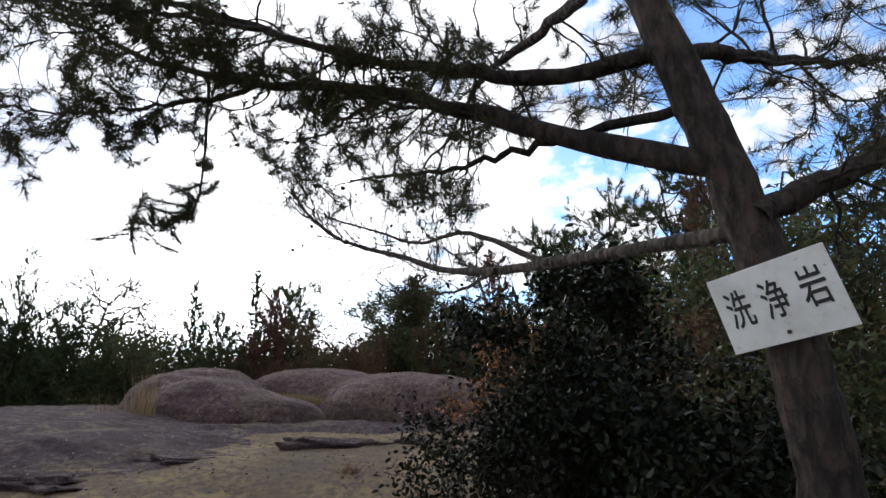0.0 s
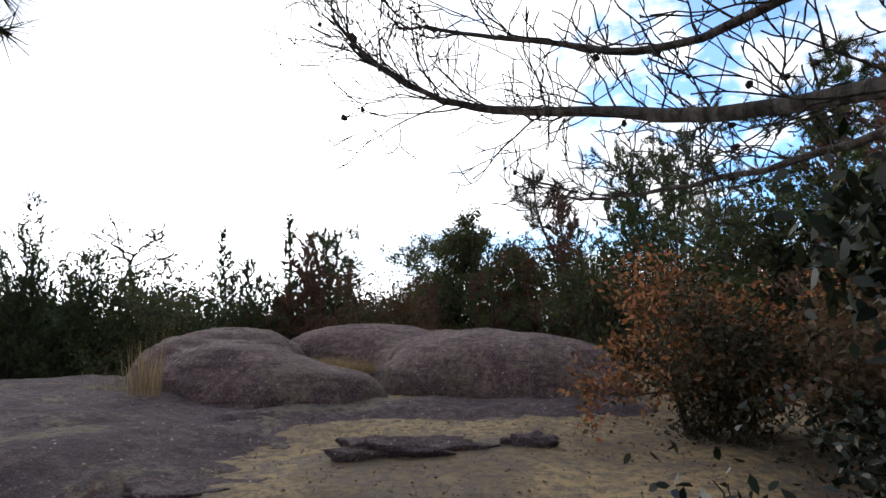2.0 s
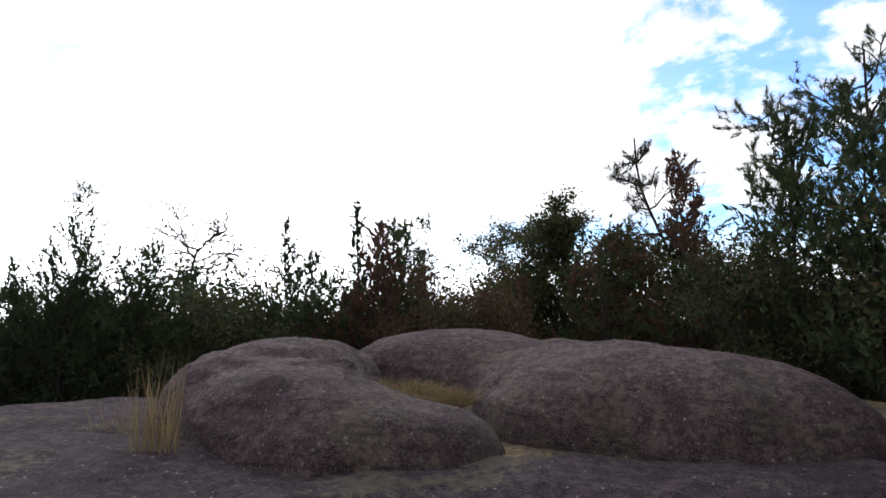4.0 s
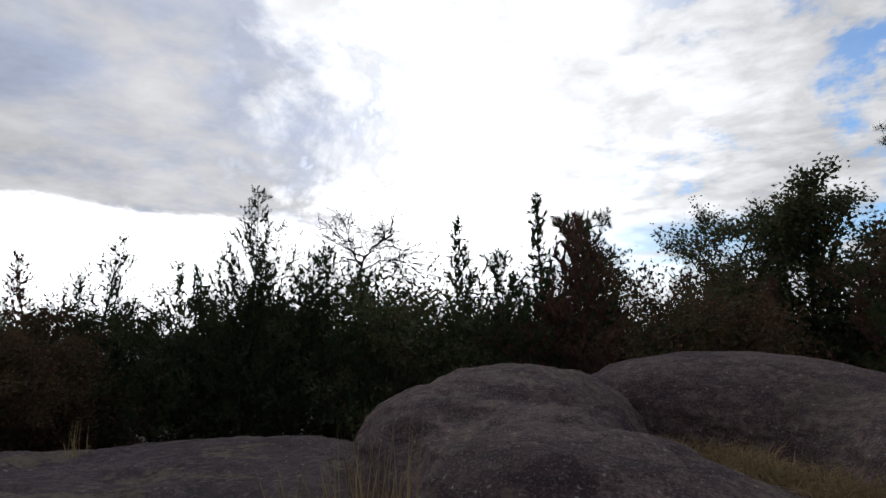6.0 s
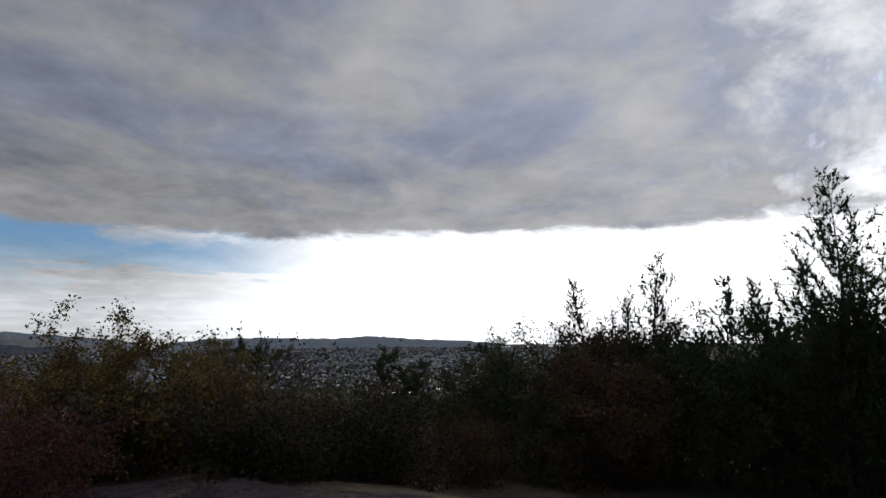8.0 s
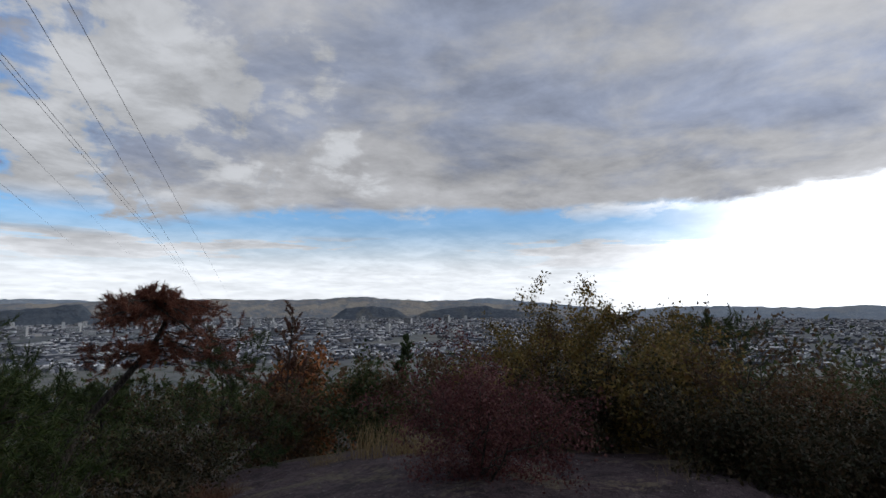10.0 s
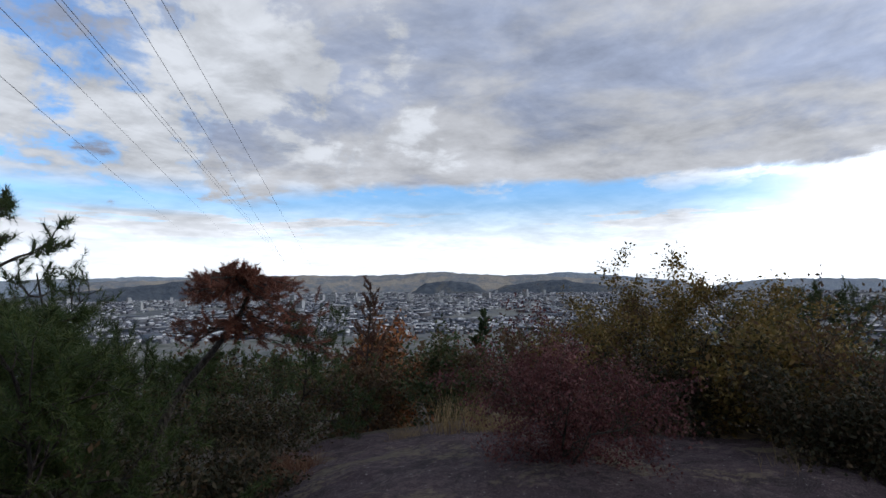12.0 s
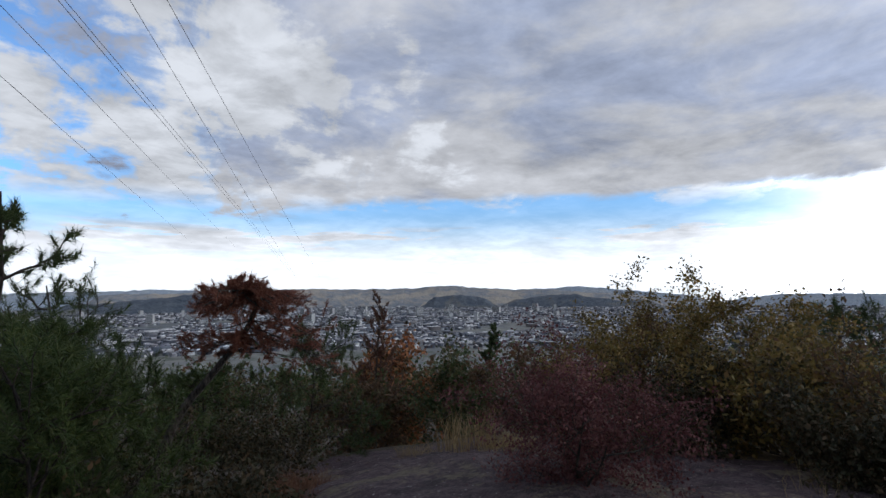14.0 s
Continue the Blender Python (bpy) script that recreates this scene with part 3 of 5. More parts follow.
def flat_stone(place, size, turn, seed):
    bm = bmesh.new()
    bmesh.ops.create_icosphere(bm, subdivisions=4, radius=1)
    for v in bm.verts:
        q = v.co * 1.0
        k = 1 + 0.42 * noise.fractal(q * 1.7 + Vector((seed, seed, 0)), 0.8, 2.0, 5)
        v.co = Vector((math.copysign(abs(q.x) ** 0.8, q.x) * size[0] * k, math.copysign(abs(q.y) ** 0.8, q.y) * size[1] * k, math.copysign(abs(q.z) ** 0.6, q.z) * size[2] * (k ** 2)))
    ob = part("flat_stone", bm, GRANITE_DARK, smooth=True)
    ob.matrix_basis = pose(place[0], place[1], float(height(place[0], place[1])) + place[2], 2, 3, turn)
    return tagged(ob, "flat dark granite outcrop lying in sandy soil", "rock", "flat stones in the soil")


flat_stone((-1.15, 6.30, -0.01), (0.55, 0.20, 0.075), 14, 2)
flat_stone((-0.33, 6.48, 0.0), (0.20, 0.10, 0.06), -6, 5)
flat_stone((-2.45, 5.35, -0.02), (0.36, 0.22, 0.05), 20, 9)
flat_stone((-3.3, 4.6, -0.02), (0.5, 0.28, 0.05), -10, 12)

# ---------------------------------------------------------------- plants


def bough(rng, wood, tips, start, way, length, radius, level, bend=0.22, lift=0.02, forks=4, shrink=0.55, fineness=1):
    """A limb with forking twigs: adds to wood, and to tips where shoots end."""
    steps = (6 if level > 0 else 3) * fineness
    line = wander(rng, start, way, length, steps, bend / fineness ** 0.5, lift / fineness)
    wood.append((line, np.maximum(np.linspace(radius, radius * 0.35, len(line)), 0.0022)))
    if level == 0:
        tips.append((line[-1], unit(line[-1] - line[-2])))
        tips.append((line[-2], unit(line[-1] - line[-2])))
        return
    for k in range(forks):
        at = 0.25 + 0.75 * (k + rng.uniform(0.1, 0.9)) / forks
        i = min(int(at * (len(line) - 1)), len(line) - 2)
        d = unit(unit(line[i + 1] - line[i]) * 0.8 + rng.normal(0, 0.55, 3) + (0, 0, 0.1))
        bough(rng, wood, tips, line[i], d, length * shrink * rng.uniform(0.7, 1.15), radius * 0.5, level - 1, bend, lift, max(2, forks - 1), shrink, fineness)
    tips.append((line[-1], unit(line[-1] - line[-2])))


def split(tips):
    return np.array([t[0] for t in tips]), np.array([t[1] for t in tips])


def finish(root, wood, bark, v, f, leaf, crown="crown", sides=3, trunk="trunk", thin=0.0):
    wv, wf = tubes(wood, sides)
    solid(trunk, wv, wf, bark, root)
    if v is not None:
        solid(crown, v, f, leaf, root, smooth=False)
    return root


def broadleaf(place, tall, wide, leaf, label, seed, amount=5000, size=0.055, bare=0.3, category="tree", name="tree", stems=1, bark=DARK_BARK, group="", level=2, forks=4, scatter=0.12, cut="kite"):
    rng = np.random.default_rng(seed)
    wood, tips = [], []
    root = thing(name, place, label, category, group)
    for s in range(stems):
        lean = rng.normal(0, 0.10 + 0.25 * (stems > 1), 2)
        trunk = wander(rng, (rng.normal(0, 0.05 * (stems > 1)), rng.normal(0, 0.05 * (stems > 1)), -0.15), (lean[0], lean[1], 1), tall * 0.9, 9, 0.10, 0.05)
        thick = 0.011 * tall + 0.008
        wood.append((trunk, np.linspace(thick, thick * 0.25, len(trunk))))
        count = int(11 / stems ** 0.5)
        for k in range(count):
            at = bare + (1 - bare) * (k + rng.uniform(0, 1)) / count
            i = min(int(at * 9), 8)
            a = rng.uniform(0, 6.28)
            reach = wide * (0.55 + 0.6 * math.sin(math.pi * min(1, (at - bare) / (1 - bare) * 0.75 + 0.2))) * rng.uniform(0.55, 1.1) * 0.5
            bough(rng, wood, tips, trunk[i], (math.cos(a), math.sin(a), rng.uniform(0.1, 0.7)), reach, thick * 0.45, level, 0.25, 0.03, forks)
    c, w = split(tips)
    pick = rng.integers(0, len(c), amount)
    centres = c[pick] - w[pick] * rng.uniform(-0.4, 1.0, (amount, 1)) * scatter + rng.normal(0, scatter * 0.55, (amount, 3))
    v, f = leaves(rng, centres, size, ways=w[pick] * 0.8, cut="oval" if leaf is GLOSSY else cut)
    return finish(root, wood, bark, v, f, leaf)


def conifer(place, tall, wide, leaf, label, seed, amount=9000, size=0.05, category="tree", name="conifer_tree", group="", taper=0.9, gaps=0.0, leaders=0):
    """A slender cedar: rising boughs with side sprays, a thin pointed leader, and lesser leaders beside it."""
    rng = np.random.default_rng(seed)
    root = thing(name, place, label, category, group)
    main = wander(rng, (0, 0, -0.2), (rng.normal(0, 0.03), rng.normal(0, 0.03), 1), tall + 0.2, 12, 0.03, 0.02)
    stems = [(main, tall, wide)]
    for k in range(leaders):
        i = int(rng.integers(2, 6))
        a = rng.uniform(0, 6.28)
        h = (tall - main[i][2]) * rng.uniform(0.5, 0.82)
        stems.append((wander(rng, main[i], (0.45 * math.cos(a), 0.45 * math.sin(a), 1), h, 12, 0.05, 0.10), h, wide * 0.42))
    wood, c, w = [], [], []
    for trunk, h, span in stems:
        wood.append((trunk, np.linspace(0.012 * h + 0.008, 0.004, 13)))
        whorls = int(h * 17)
        for k in range(whorls):
            at = 0.05 + 0.95 * (k + rng.uniform(0, 1)) / whorls
            i = min(int(at * 12), 11)
            p = trunk[i] + (trunk[i + 1] - trunk[i]) * (at * 12 - i)
            a = rng.uniform(0, 6.28)
            reach = span * 0.5 * ((1 - at) ** taper * rng.choice([0.45, 0.75, 1.0, 1.4]) + 0.035) * rng.uniform(0.8, 1.1)
            line = wander(rng, p, (math.cos(a), math.sin(a), 0.35 + 1.1 * at), reach + 0.05, 5, 0.12, 0.10)
            wood.append((line, np.linspace(0.006 + 0.004 * reach, 0.003, 6)))
            if rng.uniform() < gaps:
                continue
            for _ in range(max(2, int(reach * 11))):
                t = rng.uniform(0.1, 1) ** 0.8 * 5
                j = min(int(t), 4)
                start = line[j] + (line[j + 1] - line[j]) * (t - j)
                d = unit(unit(line[j + 1] - line[j]) * 0.8 + rng.normal(0, 0.55, 3) + (0, 0, 0.35))
                long = rng.uniform(0.10, 0.20) + 0.12 * reach
                m = 7
                u = np.linspace(0, 1, m)[:, None]
                c.append(start + d * long * u)
                w.append(np.repeat(d[None], m, 0))
    c, w = np.concatenate(c), np.concatenate(w)
    pick = rng.integers(0, len(c), amount)
    v, f = leaves(rng, c[pick] + rng.normal(0, 0.012, (amount, 3)), size * 0.72, 2.4, -0.25, w[pick] * 1.4, 0.6, "slip")
    return finish(root, wood, DARK_BARK, v, f, leaf)


def pine(place, tall, wide, leaf, label, seed, count=26, length=0.10, width=0.004, limbs=9, bare=0.35, lean=(0, 0), level=2, forks=4, category="tree", name="pine_tree", group="", bark=PINE_BARK, crook=0.10, flat=0.1, back=0.10):
    """A red pine: crooked trunk and spreading limbs that end in needle tufts."""
    rng = np.random.default_rng(seed)
    root = thing(name, place, label, category, group)
    trunk = wander(rng, (0, 0, -0.2), (lean[0], lean[1], 1), tall + 0.2, 10, crook, 0.06)
    thick = 0.009 * tall + 0.014
    wood, tips = [(trunk, np.linspace(thick, thick * 0.3, 11))], []
    for k in range(limbs):
        at = bare + (1 - bare) * (k + rng.uniform(0.2, 0.8)) / limbs
        i = min(int(at * 10), 9)
        a = k * 2.4 + rng.uniform(-0.5, 0.5)
        reach = wide * 0.5 * (1.1 - 0.62 * (at - bare) / (1 - bare)) * rng.uniform(0.65, 1.1)
        bough(rng, wood, tips, trunk[i], (math.cos(a), math.sin(a), flat + rng.uniform(0, 0.3)), reach, thick * 0.4, level, 0.2, 0.05, forks)
    c, w = split(tips)
    w = unit(w + (0, 0, 0.5))
    v, f = needles(rng, c, w, length, count, width, 1.25, back)
    return finish(root, wood, bark, v, f, leaf, "needles")


def grass(place, tall, spread, count, leaf, label, seed, width=0.004, curl=0.35, name="grass_tuft", group="grass tufts", plumes=0):
    rng = np.random.default_rng(seed)
    root = thing(name, place, label, "grass", group)
    lines = []
    a, r = rng.uniform(0, 6.28, count), spread * np.sqrt(rng.uniform(0, 1, count))
    foot = np.stack([r * np.cos(a), r * np.sin(a), np.full(count, -0.04)], 1)
    d = unit(np.stack([rng.normal(0, curl, count), rng.normal(0, curl, count), np.ones(count)], 1))
    sag = rng.normal(0, curl, (count, 3)) * (1, 1, 0.3) - (0, 0, curl * 0.4)
    l = tall * rng.uniform(0.45, 1.1, count)[:, None]
    s = unit(np.cross(d, rng.normal(0, 1, (count, 3)))) * width * 0.5
    mid, tip = foot + d * l * 0.55, foot + d * l + sag * l * 0.45
    v = np.stack([foot - s, foot + s, mid + s * 0.8, mid - s * 0.8, tip], 1).reshape(-1, 3)
    k = np.arange(count)[:, None] * 5
    f = np.concatenate([k + [0, 1, 2], k + [0, 2, 3], k + [3, 2, 4]])
    solid("clump", v, f, leaf, root, smooth=False)
    if plumes:
        pick = rng.integers(0, count, plumes)
        for k in pick:
            c = tip[k] - d[k] * rng.uniform(0, 0.12, (14, 1))
            pv, pf = leaves(rng, c, 0.012, 3.5, 0.0, np.repeat(d[k : k + 1], 14, 0) * 3)
            solid("plume", pv, pf, leaf, root, smooth=False)
    return root


def on(x, y, dz=0.0):
    return (x, y, float(height(x, y)) + dz)

# ---------------------------------------------------------------- the signed pine beside the path


def cone_mesh():
    bm = bmesh.new()
    bmesh.ops.create_icosphere(bm, subdivisions=2, radius=1)
    rng = np.random.default_rng(4)
    for v in bm.verts:
        v.co = Vector((v.co.x, v.co.y, v.co.z * 1.25)) * (0.0125 * rng.uniform(0.78, 1.2))
    me = bpy.data.meshes.new("pine_cone")
    bm.to_mesh(me)
    bm.free()
    me.materials.append(CONE)
    return me


def signed_pine():
    rng = np.random.default_rng(12)
    root = thing("pine_tree", (1.22, 1.42, 0.15), "leaning red pine with rough bark, long limbs and many cones", "tree", "pines by the path")
    base = np.array(root.matrix_basis.translation)
    trunk = smooth_line([(1.25, 1.42, 0.0), (1.08, 1.45, 0.9), (1.01, 1.43, 1.5), (0.92, 1.46, 2.0), (0.77, 1.52, 2.6), (0.60, 1.62, 3.3), (0.48, 1.75, 4.2), (0.5, 1.9, 5.2)], 60) - base
    wob = rng.normal(0, 0.004, (60, 3)) + trunk
    tv, tf = tubes([(wob, np.linspace(0.090, 0.045, 60) * rng.uniform(0.95, 1.06, 60))], 18)
    solid("trunk", tv, tf, PINE_BARK, root)
    cones = cone_mesh()
    plan = [  # (points, thick, needled, twig length, twigs)
        ([(0.90, 1.47, 2.16), (0.45, 1.70, 2.36), (0.04, 1.95, 2.62), (-0.45, 2.15, 2.82), (-1.0, 2.4, 2.99), (-1.6, 2.55, 3.2), (-2.2, 2.6, 3.5)], 0.046, 1, 0.55, 36),
        ([(0.80, 1.52, 2.62), (0.33, 1.67, 2.60), (-0.05, 1.85, 2.74), (-0.44, 2.0, 2.9), (-1.24, 2.2, 3.28), (-1.9, 2.5, 3.6)], 0.034, 1, 0.55, 28),
        ([(0.84, 1.50, 2.40), (0.35, 1.85, 2.40), (0.0, 2.15, 2.42), (-0.5, 2.5, 2.5)], 0.020, 1, 0.40, 7),
        ([(0.94, 1.45, 1.96), (0.50, 2.60, 2.08), (0.05, 3.50, 2.22), (-0.30, 4.00, 2.42), (-0.66, 4.31, 2.57), (-0.92, 4.40, 2.68), (-1.20, 4.50, 2.90), (-1.42, 4.60, 3.20)], 0.030, 0, 0.52, 64),
        ([(0.52, 2.55, 2.08), (0.14, 3.10, 2.38), (-0.22, 3.62, 2.45), (-0.64, 3.84, 2.63), (-1.00, 3.95, 2.74)], 0.018, 0, 0.45, 18),
        ([(0.30, 2.95, 2.12), (0.10, 3.60, 2.10), (-0.20, 4.20, 2.16), (-0.42, 4.45, 2.22)], 0.014, 0, 0.40, 20),
        ([(0.92, 1.42, 1.98), (1.25, 1.45, 2.15), (1.75, 1.6, 2.45), (2.4, 1.9, 2.8)], 0.045, 1, 0.75, 14),
        ([(0.72, 1.52, 2.60), (1.1, 1.7, 2.72), (1.6, 1.95, 2.86), (2.3, 2.3, 3.1)], 0.036, 1, 0.75, 14),
        ([(0.60, 1.58, 3.0), (0.5, 2.2, 3.2), (0.2, 2.9, 3.3), (0.1, 3.6, 3.25)], 0.036, 1, 0.75, 14),
        ([(0.60, 1.58, 3.1), (1.0, 2.2, 3.3), (1.5, 3.0, 3.4), (1.9, 3.6, 3.5)], 0.036, 1, 0.75, 14),
        ([(0.50, 1.66, 3.6), (-0.2, 1.5, 3.8), (-1.1, 1.7, 4.1), (-2.0, 2.1, 4.3)], 0.034, 1, 0.8, 16),
        ([(0.47, 1.70, 3.9), (0.9, 1.2, 4.2), (1.6, 0.9, 4.5)], 0.030, 1, 0.8, 12),
        ([(0.50, 1.88, 5.1), (0.3, 2.2, 5.5), (0.4, 2.6, 5.8)], 0.030, 1, 0.8, 12),
    ]
    plan += [
        ([(-0.90, 2.35, 2.95), (-1.40, 2.40, 2.86), (-1.90, 2.45, 2.84), (-2.40, 2.50, 2.90)], 0.016, 1, 0.5, 26),
        ([(-0.45, 2.00, 2.90), (-0.90, 1.95, 3.00), (-1.40, 1.90, 3.05), (-1.90, 1.90, 3.10)], 0.016, 1, 0.5, 26),
        ([(-0.30, 2.10, 2.76), (-0.62, 2.45, 2.74), (-0.95, 2.75, 2.80)], 0.012, 1, 0.45, 16),
    ]
    for points, thick, needled, twig, count in plan:
        line = smooth_line(points, 26) - base
        line = line + rng.normal(0, 0.008 if needled else 0.004, line.shape)
        wood, tips = [], []
        for k in range(count):
            at = 0.22 + 0.78 * (k + rng.uniform(0, 1)) / count
            i = min(int(at * 25), 24)
            d = unit(unit(line[i + 1] - line[i]) * (0.9 if needled else 1.5) + rng.normal(0, 0.55, 3) + (0, 0, -0.15 if needled else 0.28))
            bough(rng, wood, tips, line[i], d, twig * rng.uniform(0.5, 1.1), min(thick * 0.2, 0.008 if needled else 0.0045), 2, 0.26 if needled else 0.18, 0.03 if needled else 0.07, 3, 0.55, 2)
        lv, lf = tubes([(line, np.linspace(thick, thick * 0.25, 26) * rng.uniform(0.92, 1.1, 26))], 12)
        limb = solid("limb", lv, lf, PINE_BARK if needled else GREY_BARK, root)
        wv, wf = tubes(wood, 4)
        tagged(solid("branchwork", wv, wf, DARK_BARK, limb), kind="stuff")
        c, w = split(tips)
        if needled:
            pick = rng.permutation(len(c))[: int(len(c) * 0.95)]
            v, f = needles(rng, c[pick], w[pick], 0.088, 40, 0.0028, 1.5, 0.11)
            tagged(solid("needles", v, f, NEEDLE_OLD, limb, smooth=False), kind="stuff")
        spots = c[rng.permutation(len(c))[:12]] if not needled else np.array([wood[j][0][1] - (0, 0, 0.02) for j in rng.integers(0, len(wood), 9)])
        for i in range(len(spots)):
            cone = new("pine_cone", cones)
            cone.parent = limb
            cone.matrix_basis = Matrix.LocRotScale(Vector(spots[i]), Euler(rng.uniform(0, 6, 3)), Vector((1, 1, 1)) * rng.uniform(0.6, 1.2))
    # the twig that hangs down into the view
    wood, tips = [], []
    hang = smooth_line([(-1.26, 2.45, 3.04), (-1.38, 2.75, 2.80), (-1.44, 2.88, 2.62), (-1.50, 2.95, 2.47), (-1.66, 2.98, 2.38), (-1.88, 3.0, 2.40)], 18) - base
    wood.append((hang, np.linspace(0.010, 0.004, 18)))
    for i in (5, 7, 8, 9, 10, 10, 11, 12, 12, 13, 14, 14, 15, 16, 16, 17, 17, 17):
        d = unit(hang[i] - hang[i - 1] + rng.normal(0, 0.6, 3))
        line = wander(rng, hang[i], d, rng.uniform(0.10, 0.28), 4, 0.2, 0.03)
        wood.append((line, np.linspace(0.004, 0.002, 5)))
        tips += [(line[k], unit(line[-1] - line[-2])) for k in (1, 2, 3, 4)]
    wv, wf = tubes(wood, 5)
    tagged(solid("branchwork", wv, wf, DARK_BARK, root), kind="stuff")
    c, w = split(tips)
    v, f = needles(rng, c, w, 0.095, 84, 0.0030, 1.5, 0.10)
    tagged(solid("needles", v, f, NEEDLE_OLD, root, smooth=False), kind="stuff")


signed_pine()


def trail_sign():
    """A white board with three hand-painted characters, tied to the leaning trunk."""
    m, n, p, _ = shader("painted_white_board", 0.5)
    at = n.node("ShaderNodeTexCoord").outputs["Object"]
    a, b = n.noise(at, 7.0, 6, 0.65), n.noise(at, 60.0, 4, 0.6)
    tone = n.mix(n.ramp(a, 0.4, 0.7), (0.78, 0.77, 0.73), (0.62, 0.61, 0.57))
    n.put(p.inputs["Base Color"], n.mix(n.ramp(b, 0.62, 0.7, 0.0, 0.5), tone, (0.4, 0.37, 0.32)))
    bump(n, p, b, 0.15, 0.002)
    ink = plain_material("black_brush_paint", (0.018, 0.017, 0.017), 0.5, 0.0, 40, 0.3)
    right = Vector((0.59, -0.78, 0.21)).normalized()
    out = right.cross(Vector((-0.214, 0.0, 0.977))).normalized()
    upward = out.cross(right).normalized()
    root = thing("trail_sign", (0, 0, 0), "white board with three black brush-painted characters on a leaning trunk", "sign")
    root.matrix_basis = Matrix.Translation((0.905, 1.342, 1.719)) @ Matrix((right, upward, out)).transposed().to_4x4()
    bm = bmesh.new()
    bmesh.ops.create_cube(bm, size=1)
    bmesh.ops.scale(bm, vec=(0.318, 0.222, 0.007), verts=bm.verts)
    bmesh.ops.bevel(bm, geom=bm.edges[:], offset=0.0015, segments=1, affect="EDGES")
    part("board", bm, m, root)
    for text, x in (("洗", -0.098), ("浄", 0.0), ("岩", 0.100)):
        curve = bpy.data.curves.new("character", "FONT")
        curve.body, curve.size, curve.align_x, curve.align_y, curve.extrude, curve.offset = text, 0.096, "CENTER", "CENTER", 0.0008, 0.0008
        ob = new("character_curve", curve)
        me = bpy.data.meshes.new_from_object(ob.evaluated_get(bpy.context.evaluated_depsgraph_get()))
        bpy.data.objects.remove(ob)
        me.name = "character"
        me.materials.clear()
        me.materials.append(ink)
        glyph = new("character", me)
        glyph.parent = root
        glyph.matrix_basis = pose(x, 0.004 * (x > 0), 0.0048, 0, 0, 2) @ Matrix.Diagonal((0.72, 1.2, 1, 1))
    bm = bmesh.new()
    bmesh.ops.create_cone(bm, cap_ends=True, segments=10, radius1=0.006, radius2=0.006, depth=0.004)
    screw = part("screw", bm, plain_material("rusty_steel", (0.12, 0.08, 0.06), 0.6, 0.6), root)
    screw.matrix_basis = pose(0.0, -0.085, 0.005)


trail_sign()

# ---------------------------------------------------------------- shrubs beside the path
broadleaf(on(0.88, 3.18), 2.1, 1.05, GLOSSY, "tall dense evergreen shrub with glossy leaves, shade painted into their colour", 51, 19000, 0.026, 0.04, "shrub", "shrub", 4, DARK_BARK, level=2, forks=5, scatter=0.11)
broadleaf(on(1.55, 2.75), 1.05, 1.5, GLOSSY, "dense evergreen shrub under a pine, glossy leaves with painted shade", 52, 12000, 0.026, 0.02, "shrub", "shrub", 4, DARK_BARK, level=2, forks=5, scatter=0.12)
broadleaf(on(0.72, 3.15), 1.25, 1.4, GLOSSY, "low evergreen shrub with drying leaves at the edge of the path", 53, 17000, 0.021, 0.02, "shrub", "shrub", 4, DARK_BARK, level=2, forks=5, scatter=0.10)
broadleaf(on(2.5, 3.5), 1.2, 1.8, OAK, "dark evergreen shrub under the pine", 56, 9000, 0.028, 0.05, "shrub", "shrub", 3, DARK_BARK)
broadleaf(on(1.05, 6.75), 1.3, 1.6, ORANGE, "bush with orange-red autumn leaves", 54, 5200, 0.030, 0.48, "shrub", "shrub", 4, DARK_BARK)
broadleaf(on(1.22, 6.7), 0.8, 1.7, BRAMBLE, "dark brownish-green brush at the foot of an orange bush", 58, 9000, 0.026, 0.03, "shrub", "shrub", 4, DARK_BARK)
broadleaf(on(2.05, 5.6), 1.2, 1.8, BROWN, "brown twiggy bush at the edge of the sandy ground", 55, 7000, 0.032, 0.03, "shrub", "shrub", 4, DARK_BARK)
broadleaf(on(1.45, 4.7), 0.9, 1.3, GLOSSY, "low bush beside the sandy ground, its leaves darkened for shade", 57, 5000, 0.030, 0.03, "shrub", "shrub", 4, DARK_BARK)

# ---------------------------------------------------------------- the trees behind the boulders
C1 = conifer(on(-11.0, 13.7, -0.1), 5.0, 5.4, CEDAR, "tall pointed dark green cedar on the hillside", 61, 42000, 0.030, group="cedars", taper=1.1, leaders=5)
conifer(on(-12.3, 13.9, -0.1), 3.7, 4.2, CEDAR, "dark green cedar with a blunt top", 62, 20000, 0.036, group="cedars", taper=1.1, leaders=3)
conifer(on(-10.2, 14.3, -0.1), 4.0, 4.6, CEDAR, "dark green cedar standing close to others", 63, 20000, 0.036, group="cedars", taper=1.1, leaders=3)
conifer(on(-8.2, 18.6), 5.2, 5.0, CEDAR, "bushy green cedar behind the boulders", 64, 13000, 0.05, group="cedars", taper=1.25)
conifer(on(-6.15, 18.2), 5.3, 3.8, CEDAR, "thin pointed cedar behind the boulders", 65, 11600, 0.05, group="cedars", taper=1.7)
conifer(on(-5.2, 19.5), 4.1, 4.4, CEDAR_RUST, "rust-red withered cedar behind the boulders", 66, 16000, 0.055, group="cedars", taper=0.9)
broadleaf(on(-0.9, 19.6), 6.1, 3.8, OAK, "dark oak tree with a rounded crown", 67, 18000, 0.048, 0.3, group="oaks", scatter=0.2)
broadleaf(on(-3.2, 22.0), 7.2, 4.0, OAK, "olive-green oak tree among pines", 68, 16000, 0.048, 0.3, group="oaks", scatter=0.2)
